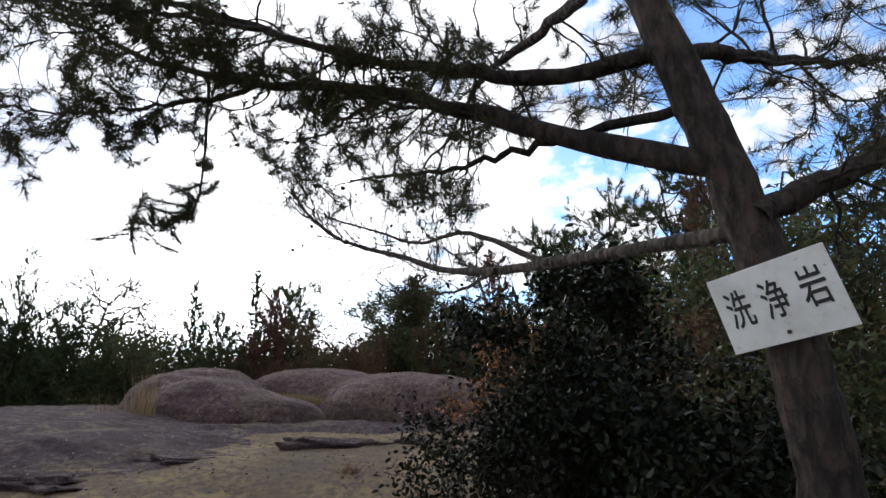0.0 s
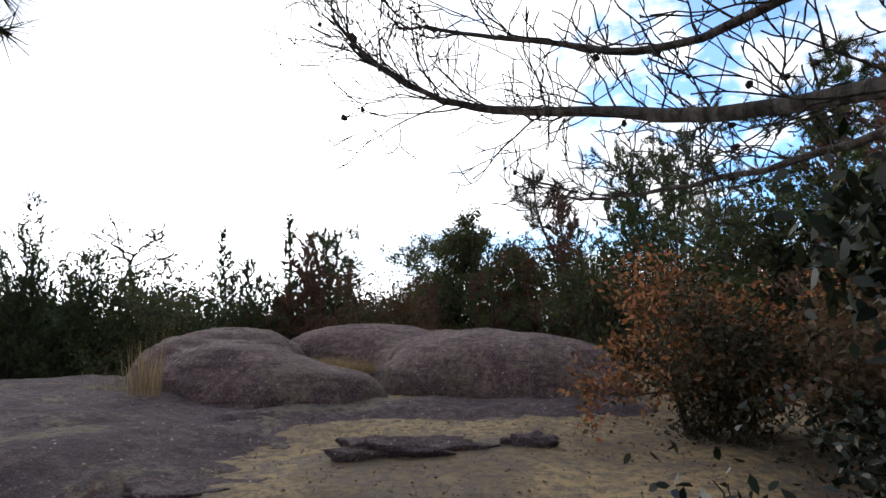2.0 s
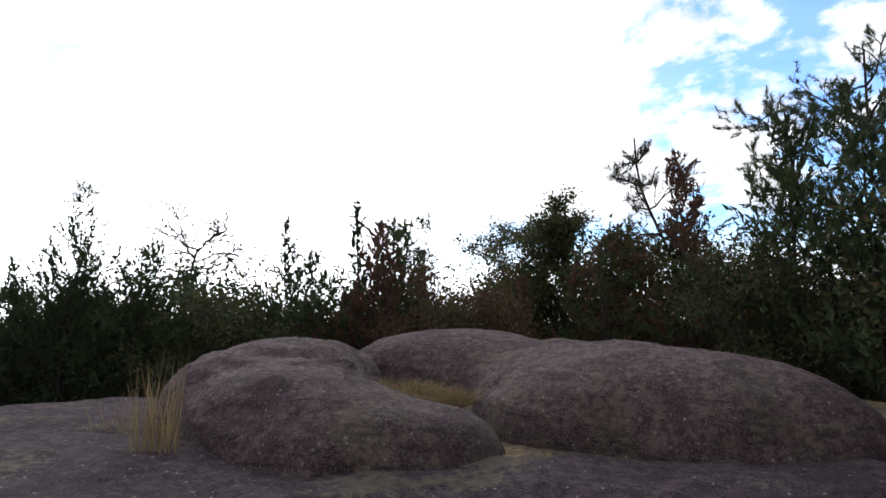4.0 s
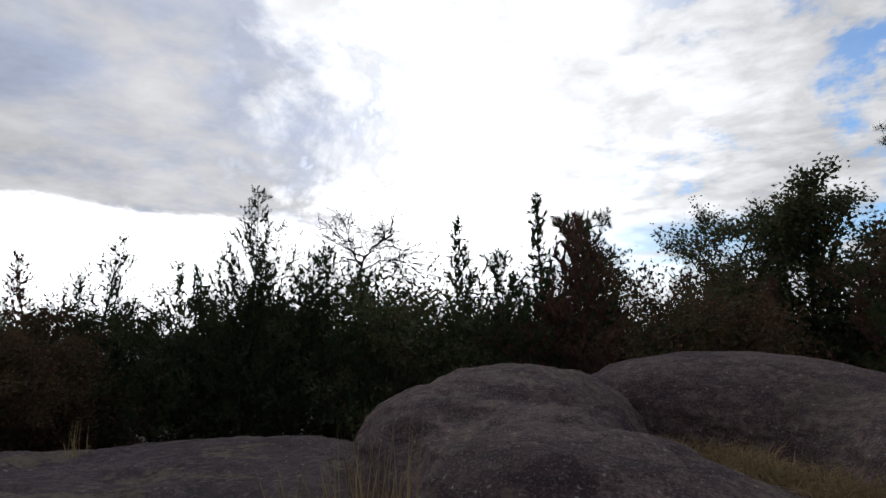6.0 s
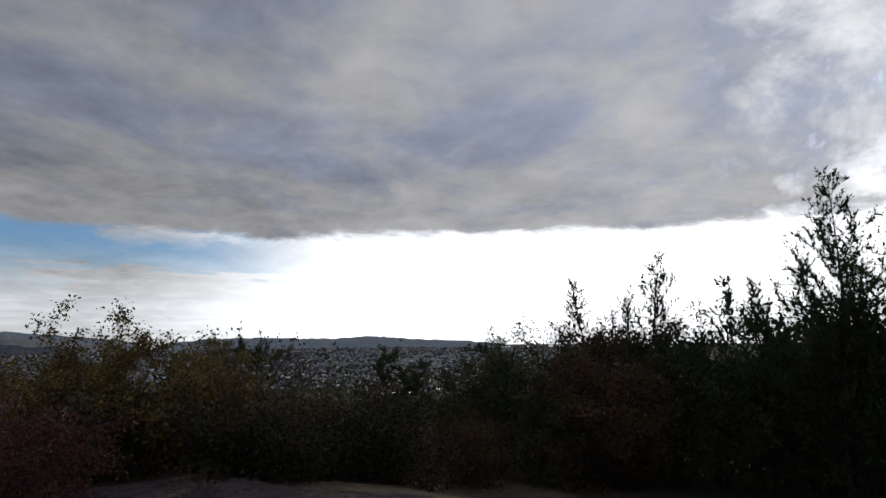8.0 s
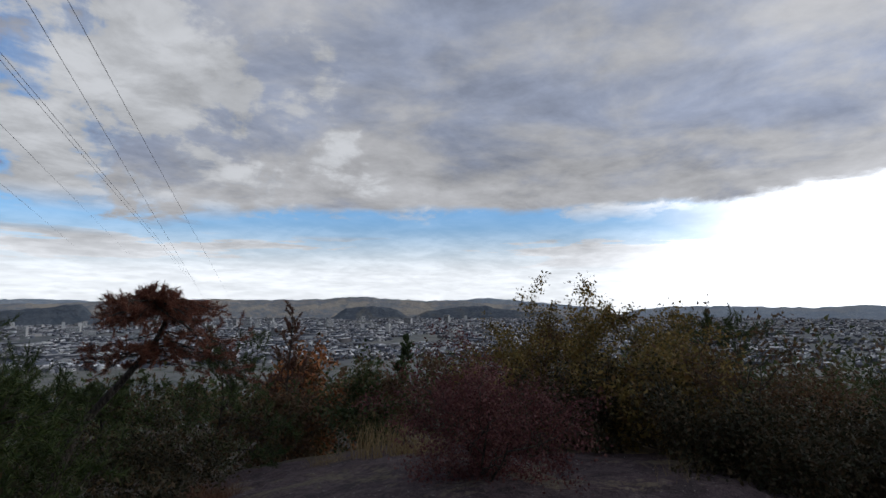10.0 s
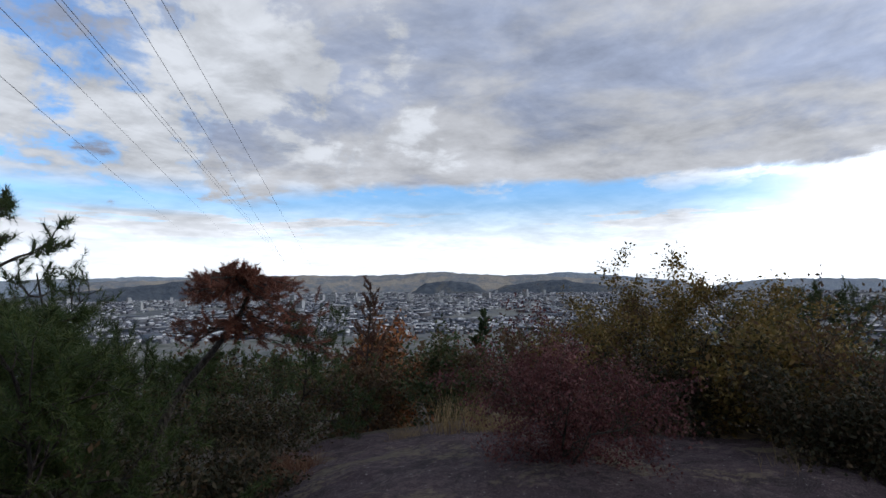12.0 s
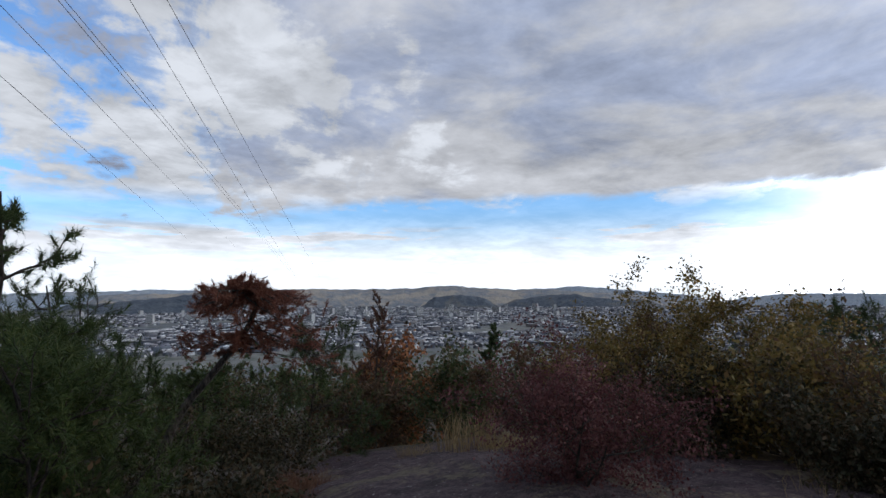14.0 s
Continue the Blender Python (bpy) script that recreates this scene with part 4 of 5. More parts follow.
pine(on(-6.7, 24.0), 7.2, 4.4, NEEDLE, "flat-topped green pine far behind", 69, 40, 0.12, 0.0075, 15, 0.5, group="pines behind the boulders", level=2, forks=6)
P1 = pine(on(2.5, 18.0), 7.2, 2.6, NEEDLE_OLD, "spindly pine with a sparse crown", 70, 16, 0.12, 0.0075, 13, 0.5, (-0.15, 0), group="pines behind the boulders", level=2, forks=6)
P2 = pine(on(5.4, 15.5), 7.4, 4.6, NEEDLE, "large green pine with layered limbs", 71, 40, 0.12, 0.0075, 20, 0.2, group="pines behind the boulders", level=2, forks=6)
pine(on(3.6, 14.0), 5.2, 3.8, NEEDLE, "green pine with spreading layered limbs", 72, 40, 0.12, 0.0075, 18, 0.15, group="pines behind the boulders", level=2, forks=6)
pine(on(4.6, 9.5), 5.0, 3.4, NEEDLE, "green pine at the side of the clearing", 73, 40, 0.12, 0.0075, 17, 0.15, group="pines behind the boulders", level=2, forks=6)
broadleaf(on(0.6, 17.2), 4.4, 3.2, BROWN, "brown-leaved tree behind the boulders", 74, 13000, 0.045, 0.1, group="oaks", scatter=0.2)

conifer(on(-15.6, 13.6), 4.8, 4.8, CEDAR, "dark cedar at the edge of the slope", 76, 15000, 0.04, group="cedars", taper=1.0, leaders=4)
conifer(on(-16.9, 13.2), 4.5, 4.4, CEDAR_RUST, "brownish cedar at the edge of the slope", 77, 14000, 0.04, group="cedars", taper=1.0, leaders=4)
conifer(on(-14.2, 14.4), 4.1, 4.4, CEDAR, "small dark cedar at the edge of the slope", 78, 11600, 0.04, group="cedars", taper=1.25)


def bare_tree(place, tall, wide, label, seed):
    rng = np.random.default_rng(seed)
    root = thing("bare_tree", place, label, "tree")
    trunk = smooth_line([(0, 0, -0.2), (0.1, 0, tall * 0.3), (-0.12, 0, tall * 0.55), (0.1, 0, tall * 0.70), (0.25, 0, tall * 0.78)], 20)
    wood, tips = [(trunk, np.linspace(0.09, 0.035, 20))], []
    for at, x, z, l in ((12, 1, 0.05, 1.1), (13, -1, 0.1, 0.9), (15, 1, 0.15, 1.2), (16, -1, 0.9, 1.0), (18, 0.8, 0.8, 0.8), (19, 1, 0.25, 1.2), (19, -0.9, 0.5, 0.9), (17, -1, 0.4, 0.9), (14, 0.9, 0.0, 1.0)):
        bough(rng, wood, tips, trunk[at], (x, rng.normal(0, 0.5), z), l * wide * 0.5, 0.030, 2, 0.22, 0.0, 7)
    wood = [(p, np.maximum(r, 0.010)) for p, r in wood]
    c, w = split(tips)
    v, f = needles(rng, c, w, 0.10, 8, 0.012)
    return finish(root, wood, DARK_BARK, v, f, NEEDLE_OLD, "needles", 4)


bare_tree(on(-12.7, 20.0), 7.0, 3.6, "nearly bare crooked pine standing above the others", 75)

# scrub and young trees that close the view between the trunks
S1 = broadleaf(on(-7.9, 14.0), 2.6, 2.8, OAK, "dense olive-green shrub below the trees", 81, 7600, 0.040, 0.02, "shrub", "shrub", 3, group="scrub on the hillside", scatter=0.22, level=1, forks=6, cut="slip")
S2 = broadleaf(on(-3.0, 15.0), 2.6, 2.8, BROWN, "dense brown shrub below the trees", 82, 7600, 0.038, 0.02, "shrub", "shrub", 3, group="scrub on the hillside", scatter=0.22, level=1, forks=6, cut="slip")
S3 = conifer(on(-6.0, 14.8), 3.0, 2.3, CEDAR, "young green cedar below the trees", 83, 6200, 0.040, group="scrub on the hillside", taper=0.6)
S4 = pine(on(-0.2, 14.6), 2.8, 2.8, NEEDLE, "bushy young green pine", 84, 30, 0.11, 0.009, 11, 0.08, group="scrub on the hillside", flat=0.35)
S5 = conifer(on(-4.6, 15.4), 3.2, 2.3, CEDAR_RUST, "withered rust-brown young cedar", 85, 6300, 0.042, group="scrub on the hillside", taper=0.6)


def scatter_scrub():
    rng = np.random.default_rng(90)
    kinds = [S1, S1, S2, S3, S3, S4, S5, S1]
    put = []
    for _ in range(900):
        yaw, r = radians(rng.uniform(-70, 85)), rng.uniform(8.5, 20)
        x, y = -3.5 - r * math.sin(yaw), 6.5 + r * math.cos(yaw)
        if math.degrees(yaw) > 40 and r < 9.0 + 0.05 * (math.degrees(yaw) - 40):
            continue
        if any((x - a) ** 2 + (y - b) ** 2 < 1.5 ** 2 for a, b in put) or (y < 13.0 and -6.5 < x < 2.2) or (x > 2 and x < 3.0 and y < 12):
            continue
        put.append((x, y))
        k = rng.uniform(0.95, 1.6) * (0.7 if r < 10.5 else 1.0)
        if math.degrees(yaw) > 52:
            k *= 0.5
        copy_thing(kinds[rng.integers(len(kinds))], Matrix.LocRotScale(Vector(on(x, y, -0.1)), Euler((0, 0, rng.uniform(0, 6.28))), Vector((k, k, k * rng.uniform(0.9, 1.2)))))
        if len(put) > 88:
            break
    # a darker wood behind the path's start
    for _ in range(8):
        x, y = rng.uniform(2.5, 13), rng.uniform(-13, -3)
        k = rng.uniform(1.2, 2.0)
        copy_thing(kinds[rng.integers(len(kinds))], Matrix.LocRotScale(Vector(on(x, y, -0.1)), Euler((0, 0, rng.uniform(0, 6.28))), Vector((k, k, k))))
    for x, y, k in ((3.5, 10.6, 1.25), (3.1, 12.4, 1.4), (5.6, 12.4, 1.8), (4.5, 8.1, 1.3), (6.6, 10.0, 1.9), (2.7, 13.8, 1.5), (6.5, 4.5, 1.6), (5.5, 1.5, 1.5), (7.5, 8.0, 1.7), (4.2, 5.2, 1.2), (8.5, 12.0, 1.9), (3.6, 0.6, 1.1), (4.6, 7.2, 1.1), (9, 2, 1.8)):
        copy_thing(kinds[rng.integers(len(kinds))], Matrix.LocRotScale(Vector(on(x, y, -0.1)), Euler((0, 0, rng.uniform(0, 6.28))), Vector((k, k, k))))


scatter_scrub()

# ---------------------------------------------------------------- grasses on the hilltop
grass(on(-4.1, 7.62, 0.0), 0.85, 0.15, 80, STRAW, "tall dry straw-coloured stalks beside a boulder", 101, 0.009, 0.10)
grass(on(-4.35, 7.95, 0.0), 0.60, 0.16, 40, STRAW, "dry straw-coloured stalks behind a boulder", 102, 0.006, 0.16)
grass(on(-5.0, 8.3, 0.0), 0.45, 0.2, 30, STRAW, "thin dry stalks on the slope", 103, 0.006, 0.2)
grass(on_rock(-2.85, 9.72), 0.26, 0.34, 1300, STRAW, "mat of dry yellow grass in the hollow between boulders", 104, 0.007, 0.8)
grass(on_rock(-2.42, 9.50), 0.25, 0.32, 1000, STRAW, "mat of dry yellow grass caught between boulders", 105, 0.007, 0.8)
grass(on_rock(-3.2, 9.95), 0.14, 0.14, 140, STRAW, "dry yellow grass at the end of the hollow", 106, 0.005, 0.9)
grass(on(-2.9, 5.27), 0.16, 0.15, 220, RUSSET, "low russet grass tuft on bare rock", 107, 0.005, 0.7)
grass(on(-0.82, 4.95), 0.15, 0.09, 120, RUSSET, "small dry grass tuft on sandy soil", 108, 0.005, 0.6)


def scatter_tufts():
    rng = np.random.default_rng(110)
    proto = [grass(on(-1.9, 6.9), 0.10, 0.12, 110, STRAW, "low straw-coloured grass tuft on sandy soil", 111, 0.005, 0.8),
             grass(on(-0.2, 7.2), 0.08, 0.14, 110, RUSSET, "low brownish grass tuft on sandy soil", 112, 0.005, 0.8)]
    for _ in range(70):
        x, y = rng.uniform(-3.6, 1.3), rng.uniform(2.2, 8.0)
        if abs(x + 0.5 + 0.25 * y - 0.5) < 0.35 and y < 5:
            continue
        k = rng.uniform(0.4, 1.1)
        copy_thing(proto[rng.integers(2)], Matrix.LocRotScale(Vector(on(x, y)), Euler((0, 0, rng.uniform(0, 6.28))), Vector((k, k, k))))


scatter_tufts()


def ground_litter():
    """Grit, chips of stone, fallen needles and dead leaves, past counting."""
    rng = np.random.default_rng(115)

    def spots(n):
        x, y = rng.uniform(-4.5, 1.8, n), rng.uniform(0.8, 8.6, n)
        keep = waves(x, y, 117, 1.1, 3) > rng.uniform(-0.9, 0.6, n)
        x, y = x[keep], y[keep]
        return np.stack([x, y, height(x, y) + 0.004], 1)

    c = spots(9000)
    s = rng.uniform(0.003, 0.011, len(c))[:, None, None] * rng.choice([0.5, 0.7, 1.0, 1.3], len(c))[:, None, None]
    shape = np.array([(1, 0, 0), (0, 1, 0), (-1, 0, 0), (0, -1, 0), (0, 0, 0.8)], float)
    v = c[:, None] + shape[None] * s * rng.uniform(0.6, 1.3, (len(c), 5, 3))
    k = np.arange(len(c))[:, None] * 5
    f = np.concatenate([k + [0, 1, 4], k + [1, 2, 4], k + [2, 3, 4], k + [3, 0, 4]])
    tagged(solid("gravel", v.reshape(-1, 3), f, GRANITE_DARK, smooth=False), "dark grit and stone chips strewn over sandy soil", "gravel", kind="stuff")
    for name, leaf, label, n, size, long in (("leaf_litter", BROWN, "dead brown leaves strewn over the soil", 2600, 0.014, 1.7), ("needle_litter", STRAW, "fallen straw-coloured pine needles on the soil", 5200, 0.0035, 18.0), ("grass_stubble", RUSSET, "sparse dry grass stubble on the soil", 4200, 0.004, 9.0)):
        c = spots(n) + (0, 0, 0.004)
        flat = rng.normal(0, 1, (len(c), 3)) * (1, 1, 0.12) + (0, 0, 0.6 if name == "grass_stubble" else 0.0)
        v, f = leaves(rng, c, size, long, 0.0, flat * 3, 0.15)
        tagged(solid(name, v, f, leaf, smooth=False), label, "litter", kind="stuff")


ground_litter()

# ---------------------------------------------------------------- the lookout over the plain
EYE = np.array((-5.58, 5.92, 2.39))
AHEAD, ASIDE = np.array((-0.760, -0.650)), np.array((-0.650, 0.760))


def lookout(side, far, dz=0.0):
    """A place on the ground, far metres ahead of the lookout and side metres across per metre ahead."""
    x, y = EYE[:2] + far * (AHEAD + side * ASIDE)
    return on(float(x), float(y), dz)


def leaning_red_pine():
    rng = np.random.default_rng(121)
    far = 6.0
    foot = lookout(-0.53, far)
    root = thing("dead_pine", foot, "small leaning pine with rust-red dying needles in flat layers", "tree")
    base = np.array(foot)

    def at(side, rise, deep=0.0):
        x, y = EYE[:2] + (far + deep) * (AHEAD + side * ASIDE)
        return np.array((x, y, EYE[2] + far * rise)) - base

    trunk = smooth_line([at(-0.55, -0.36), at(-0.50, -0.22), at(-0.43, -0.13), at(-0.375, -0.055), at(-0.362, 0.0), at(-0.40, 0.03)], 26)
    wood, tips = [(trunk, np.linspace(0.055, 0.014, 26))], []
    for k in range(96):
        top = k < 66
        i = int(rng.uniform(19, 25.9)) if top else int(rng.uniform(12, 17))
        across = rng.uniform(-0.48, -0.255)
        aim = at(across, (0.026, 0.002, -0.024)[k % 3] - (2.6, 1.0, 0.6)[k % 3] * (across + 0.385) ** 2 + rng.normal(0, 0.004), rng.normal(0, 0.45)) if top else at(rng.uniform(-0.52, -0.19), -0.068 - rng.uniform(0, 0.05), rng.normal(0, 0.35))
        way = aim - trunk[i]
        bough(rng, wood, tips, trunk[i], way, np.linalg.norm(way), 0.008, 1, 0.10, 0.0, 7, 0.20)
    c, w = split(tips)
    v, f = needles(rng, c, unit(w + (0, 0, 0.35)), 0.060, 40, 0.0050, 1.3, 0.08)
    finish(root, wood, DARK_BARK, v, f, NEEDLE_RED, "needles", 6)


leaning_red_pine()
pine(lookout(-0.80, 3.9), 1.7, 2.6, NEEDLE, "bushy green pine crowding the lookout", 131, 36, 0.10, 0.0075, 24, 0.03, level=2, forks=5, group="pines at the lookout", flat=0.35)
pine(lookout(-0.70, 4.7), 1.9, 2.6, NEEDLE, "bushy green pine beside the lookout", 132, 34, 0.10, 0.0075, 24, 0.03, level=2, forks=5, group="pines at the lookout", flat=0.35)
pine(lookout(-0.99, 4.6), 3.7, 1.9, NEEDLE, "taller green pine with an upright leading shoot", 133, 34, 0.10, 0.0075, 22, 0.05, level=2, forks=4, group="pines at the lookout", flat=0.6)
pine(lookout(-0.66, 8.0), 3.6, 3.6, NEEDLE, "green pine with a flat top below the lookout", 134, 22, 0.11, 0.008, 18, 0.15, level=2, forks=5, group="pines at the lookout")
pine(lookout(-0.28, 9.0), 2.0, 3.0, NEEDLE, "low green pine below the lookout", 135, 22, 0.10, 0.008, 18, 0.05, level=2, forks=5, group="pines at the lookout", flat=0.3)
pine(lookout(-0.45, 8.0), 1.7, 2.6, NEEDLE, "low green pine behind a dying one", 136, 22, 0.10, 0.008, 18, 0.05, level=2, forks=5, group="pines at the lookout", flat=0.3)
broadleaf(lookout(-0.40, 4.9), 0.42, 1.0, BRAMBLE, "low twiggy brush at the rim of the rock", 137, 3500, 0.03, 0.02, "shrub", "shrub", 4)
broadleaf(lookout(-0.62, 3.6), 0.45, 1.2, BRAMBLE, "low dark brush beside the rock", 138, 3500, 0.03, 0.02, "shrub", "shrub", 4)
broadleaf(lookout(0.235, 4.75), 1.05, 1.65, MAROON, "low spreading bush with withered maroon foliage", 141, 22000, 0.0165, 0.12, "shrub", "shrub", 5, DARK_BARK, level=2, forks=5, scatter=0.10)
broadleaf(lookout(0.50, 7.6), 1.5, 3.9, YELLOW, "broad tree with yellowing leaves and bare shoots on top", 142, 40000, 0.030, 0.06, "tree", "tree", 4, DARK_BARK, scatter=0.12, forks=5)
broadleaf(lookout(0.40, 6.4), 0.8, 1.8, BRAMBLE, "dark green bush below a yellowing tree", 143, 7000, 0.03, 0.03, "shrub", "shrub", 4)
broadleaf(lookout(0.62, 6.0), 1.4, 1.8, YELLOW, "yellowing bush at the rim of the rock", 144, 4200, 0.04, 0.03, "shrub", "shrub", 4)
pine(lookout(0.67, 9.0), 2.35, 3.0, NEEDLE, "dark green pine behind a yellowing tree", 145, 30, 0.10, 0.008, 20, 0.45, group="pines at the lookout")
broadleaf(lookout(0.80, 5.6), 1.5, 2.0, BROWN, "bare twiggy brown brush", 146, 2200, 0.03, 0.03, "shrub", "shrub", 5)
broadleaf(lookout(0.98, 6.5), 1.4, 2.2, BROWN, "brown scrub beside the rock", 147, 4200, 0.035, 0.03, "shrub", "shrub", 5)
broadleaf(lookout(-0.065, 13.5), 2.6, 2.4, ORANGE, "rounded bush with orange autumn leaves down the slope", 148, 5000, 0.07, 0.05, "shrub", "shrub", 3, scatter=0.18)
conifer(lookout(-0.14, 12.0), 3.4, 1.7, CEDAR_RUST, "thin rust-red withered conifer on the slope", 149, 4420, 0.045, taper=0.8, gaps=0.3)
conifer(lookout(0.045, 15.5), 3.1, 1.6, CEDAR, "small pointed green conifer on the slope", 150, 6800, 0.06)
broadleaf(lookout(-0.01, 10.5), 1.5, 2.2, OAK, "dark scrub at the end of the rock", 151, 4200, 0.05, 0.03, "shrub", "shrub", 4)
broadleaf(lookout(0.16, 9.5), 1.5, 2.2, BROWN, "brown scrub beyond the rock", 152, 4200, 0.05, 0.03, "shrub", "shrub", 4)
broadleaf(lookout(-0.17, 10.5), 1.4, 2.0, BROWN, "dull brown scrub beyond the rock", 153, 4200, 0.05, 0.03, "shrub", "shrub", 4)
grass(lookout(-0.28, 6.2), 0.32, 0.35, 800, RUSSET, "russet dry grass at the rim of the rock", 161, 0.007, 0.5)
grass(lookout(-0.30, 5.4), 0.30, 0.32, 700, RUSSET, "short russet dry grass on the rock", 162, 0.007, 0.6)
grass(lookout(-0.06, 7.4), 0.35, 0.3, 260, STRAW, "dull dry grass at the end of the rock", 163, 0.005, 0.5)
grass(lookout(0.03, 7.2), 0.68, 0.40, 200, STRAW, "tall dry grass with pale plumes at the end of the rock", 164, 0.008, 0.2, plumes=9)
grass(lookout(0.10, 6.8), 0.48, 0.35, 320, STRAW, "dry grass beside a withered bush", 165, 0.007, 0.4)
grass(lookout(-0.33, 4.4), 0.30, 0.12, 40, STRAW, "a few dry stalks on the rock", 166, 0.005, 0.25)
grass(lookout(0.62, 4.3), 0.40, 0.2, 26, STRAW, "a few thin pale stalks at the rim of the rock", 167, 0.004, 0.3)
grass(on(-7.6, 8.6), 0.45, 0.10, 12, STRAW, "a few thin pale stalks on the rock", 168, 0.006, 0.12)

for side, far, tall, wide, leaf, label, seed in ((1.05, 4.7, 0.95, 1.6, BRAMBLE, "dark brown scrub at the rim of the rock", 201), 
                                                 (0.66, 5.0, 0.75, 1.4, BRAMBLE, "low dark scrub at the edge of the rock", 212), (0.86, 4.4, 0.6, 1.2, BRAMBLE, "low brown scrub at the edge of the rock", 213), (1.15, 4.9, 1.05, 1.8, BRAMBLE, "dark green scrub beside the bare rock", 203), (1.35, 4.2, 0.8, 1.5, BRAMBLE, "brown scrub beside the bare rock", 204),
                                                 (1.75, 4.0, 1.0, 1.9, BROWN, "rust-brown scrub below the bare rock", 205), (-0.66, 5.8, 0.8, 1.5, BRAMBLE, "dark brush below a dying pine", 206),
                                                 (-0.36, 7.4, 0.9, 2.0, BRAMBLE, "dark green brush beyond the rock", 207), (-0.80, 6.2, 1.5, 2.2, OAK, "tall dark brush below the lookout", 208),
                                                 (0.33, 8.2, 1.4, 2.2, BROWN, "brown brush behind a withered bush", 209), (2.3, 3.7, 1.1, 2.0, OAK, "dark scrub on the slope below the rock", 210)):
    broadleaf(lookout(side, far), tall, wide, leaf, label, seed, 6500, 0.026, 0.02, "shrub", "shrub", 4, DARK_BARK, group="scrub round the lookout", scatter=0.13)


def brow_tree(build, azimuth, far, lift, wide, leaf, label, seed, *rest, **more):
    """A tree below the brow, whose top stands at an angle of lift degrees from the hilltop."""
    x, y = -4.4 - far * math.sin(radians(azimuth)), 6.2 + far * math.cos(radians(azimuth))
    place = on(x, y, -0.05)
    build(place, 2.25 + far * math.tan(radians(lift)) - place[2], wide, leaf, label, seed, *rest, **more)


for azimuth, far, lift, wide, leaf, label, seed in ((64, 12.0, 0.9, 2.8, BROWN, "russet-brown oak below the brow", 221), (68, 13.0, 0.2, 3.0, OAK, "dark oak below the brow", 222),
                                                    (71, 12.0, -0.9, 2.6, OAK, "dark bushy oak below the brow", 223),
                                                    (60, 10.5, 0.2, 2.6, BROWN, "rust-brown bush below the brow", 225)):
    brow_tree(broadleaf, azimuth, far, lift, wide, leaf, label, seed, 12000, 0.034, 0.03, "tree", "tree", 3, DARK_BARK, group="trees below the brow", scatter=0.16)
brow_tree(pine, 82.5, 13.0, -2.0, 2.4, NEEDLE, "small dark pine below the brow", 229, 30, 0.10, 0.008, 16, 0.2, level=2, forks=5, group="pines at the lookout")
brow_tree(pine, 70.5, 14.0, -0.7, 2.6, NEEDLE, "dark pine below the brow", 230, 30, 0.10, 0.008, 16, 0.2, level=2, forks=5, group="pines at the lookout")


for azimuth, far, lift, wide, leaf, label, seed in ((61, 14.5, 1.0, 3.2, OAK, "dark oak behind the cedars at the brow", 241), (56, 15.0, 2.2, 3.4, BROWN, "brown oak behind the cedars at the brow", 242),
                                                    (51, 15.0, 3.2, 3.4, OAK, "dense dark oak behind the cedars", 243), (46, 16.0, 3.8, 3.6, OAK, "broad dark oak behind the cedars", 244),
                                                    (41, 16.0, 3.0, 3.4, BROWN, "broad brown oak behind the cedars", 245), (37, 14.5, 1.8, 3.2, OAK, "spreading dark oak behind the cedars", 246),
                                                    (28, 14.5, 1.8, 3.2, OAK, "bushy dark oak behind the cedars", 247)):
    brow_tree(broadleaf, azimuth, far, lift, wide, leaf, label, seed, 15000, 0.040, 0.05, "tree", "tree", 3, DARK_BARK, group="trees below the brow", scatter=0.22)


def hillside_woods():
    """The wooded slope below, far too many crowns to count."""
    rng = np.random.default_rng(170)
    for name, leaf, label, count in (("woodland", OAK, "dark green woodland on the falling slope", 430), ("autumn_woodland", BROWN, "brown autumn woodland on the falling slope", 470), ("pine_woodland", NEEDLE, "green pine woodland on the falling slope", 300)):
        centres, sizes = [], []
        wood = []
        for _ in range(count):
            behind = rng.uniform() < 0.38
            yaw = radians(rng.uniform(-75, 62) if behind else rng.uniform(48, 190))
            r = rng.uniform(15, 32) if behind else 11.5 + 95 * rng.uniform(0, 1) ** 1.6
            x, y = -4 - r * math.sin(yaw), 5 + r * math.cos(yaw)
            tall = rng.uniform(1.5, 3.0) * (0.8 + 0.022 * min(r, 45))
            if behind:
                tall = (rng.uniform(3.0, 5.0) + 0.12 * (r - 15)) * (0.7 if yaw > 0.7 else 1.0)
            elif r < 17:
                tall *= 0.62
            z = float(height(x, y))
            m = 560 if behind else int(80 + 140 * (r < 32))
            a = rng.normal(0, 1, (m, 3))
            a = unit(a) * rng.uniform(0.02, 1.0, (m, 1)) ** 0.62
            lump = 0.9 + 0.25 * np.sin(a[:, 0] * 5 + yaw * 40) * np.cos(a[:, 1] * 4 + r)
            centres.append(np.array((x, y, z + tall * 0.55)) + a * lump[:, None] * ((0.32 if behind else 0.5) * tall, (0.32 if behind else 0.5) * tall, tall * 0.5))
            sizes.append(np.full(m, 0.055 if behind else (0.06 if r < 32 else 0.13) * (tall / 2.8)))
        c, s = np.concatenate(centres), np.concatenate(sizes)
        v, f = leaves(rng, c, s * 1.25, 1.6, 0.2, cut="slip")
        tagged(solid(name, v, f, leaf, smooth=False), label, "woodland", kind="stuff")


hillside_woods()

# ---------------------------------------------------------------- the plain: town, water, cables


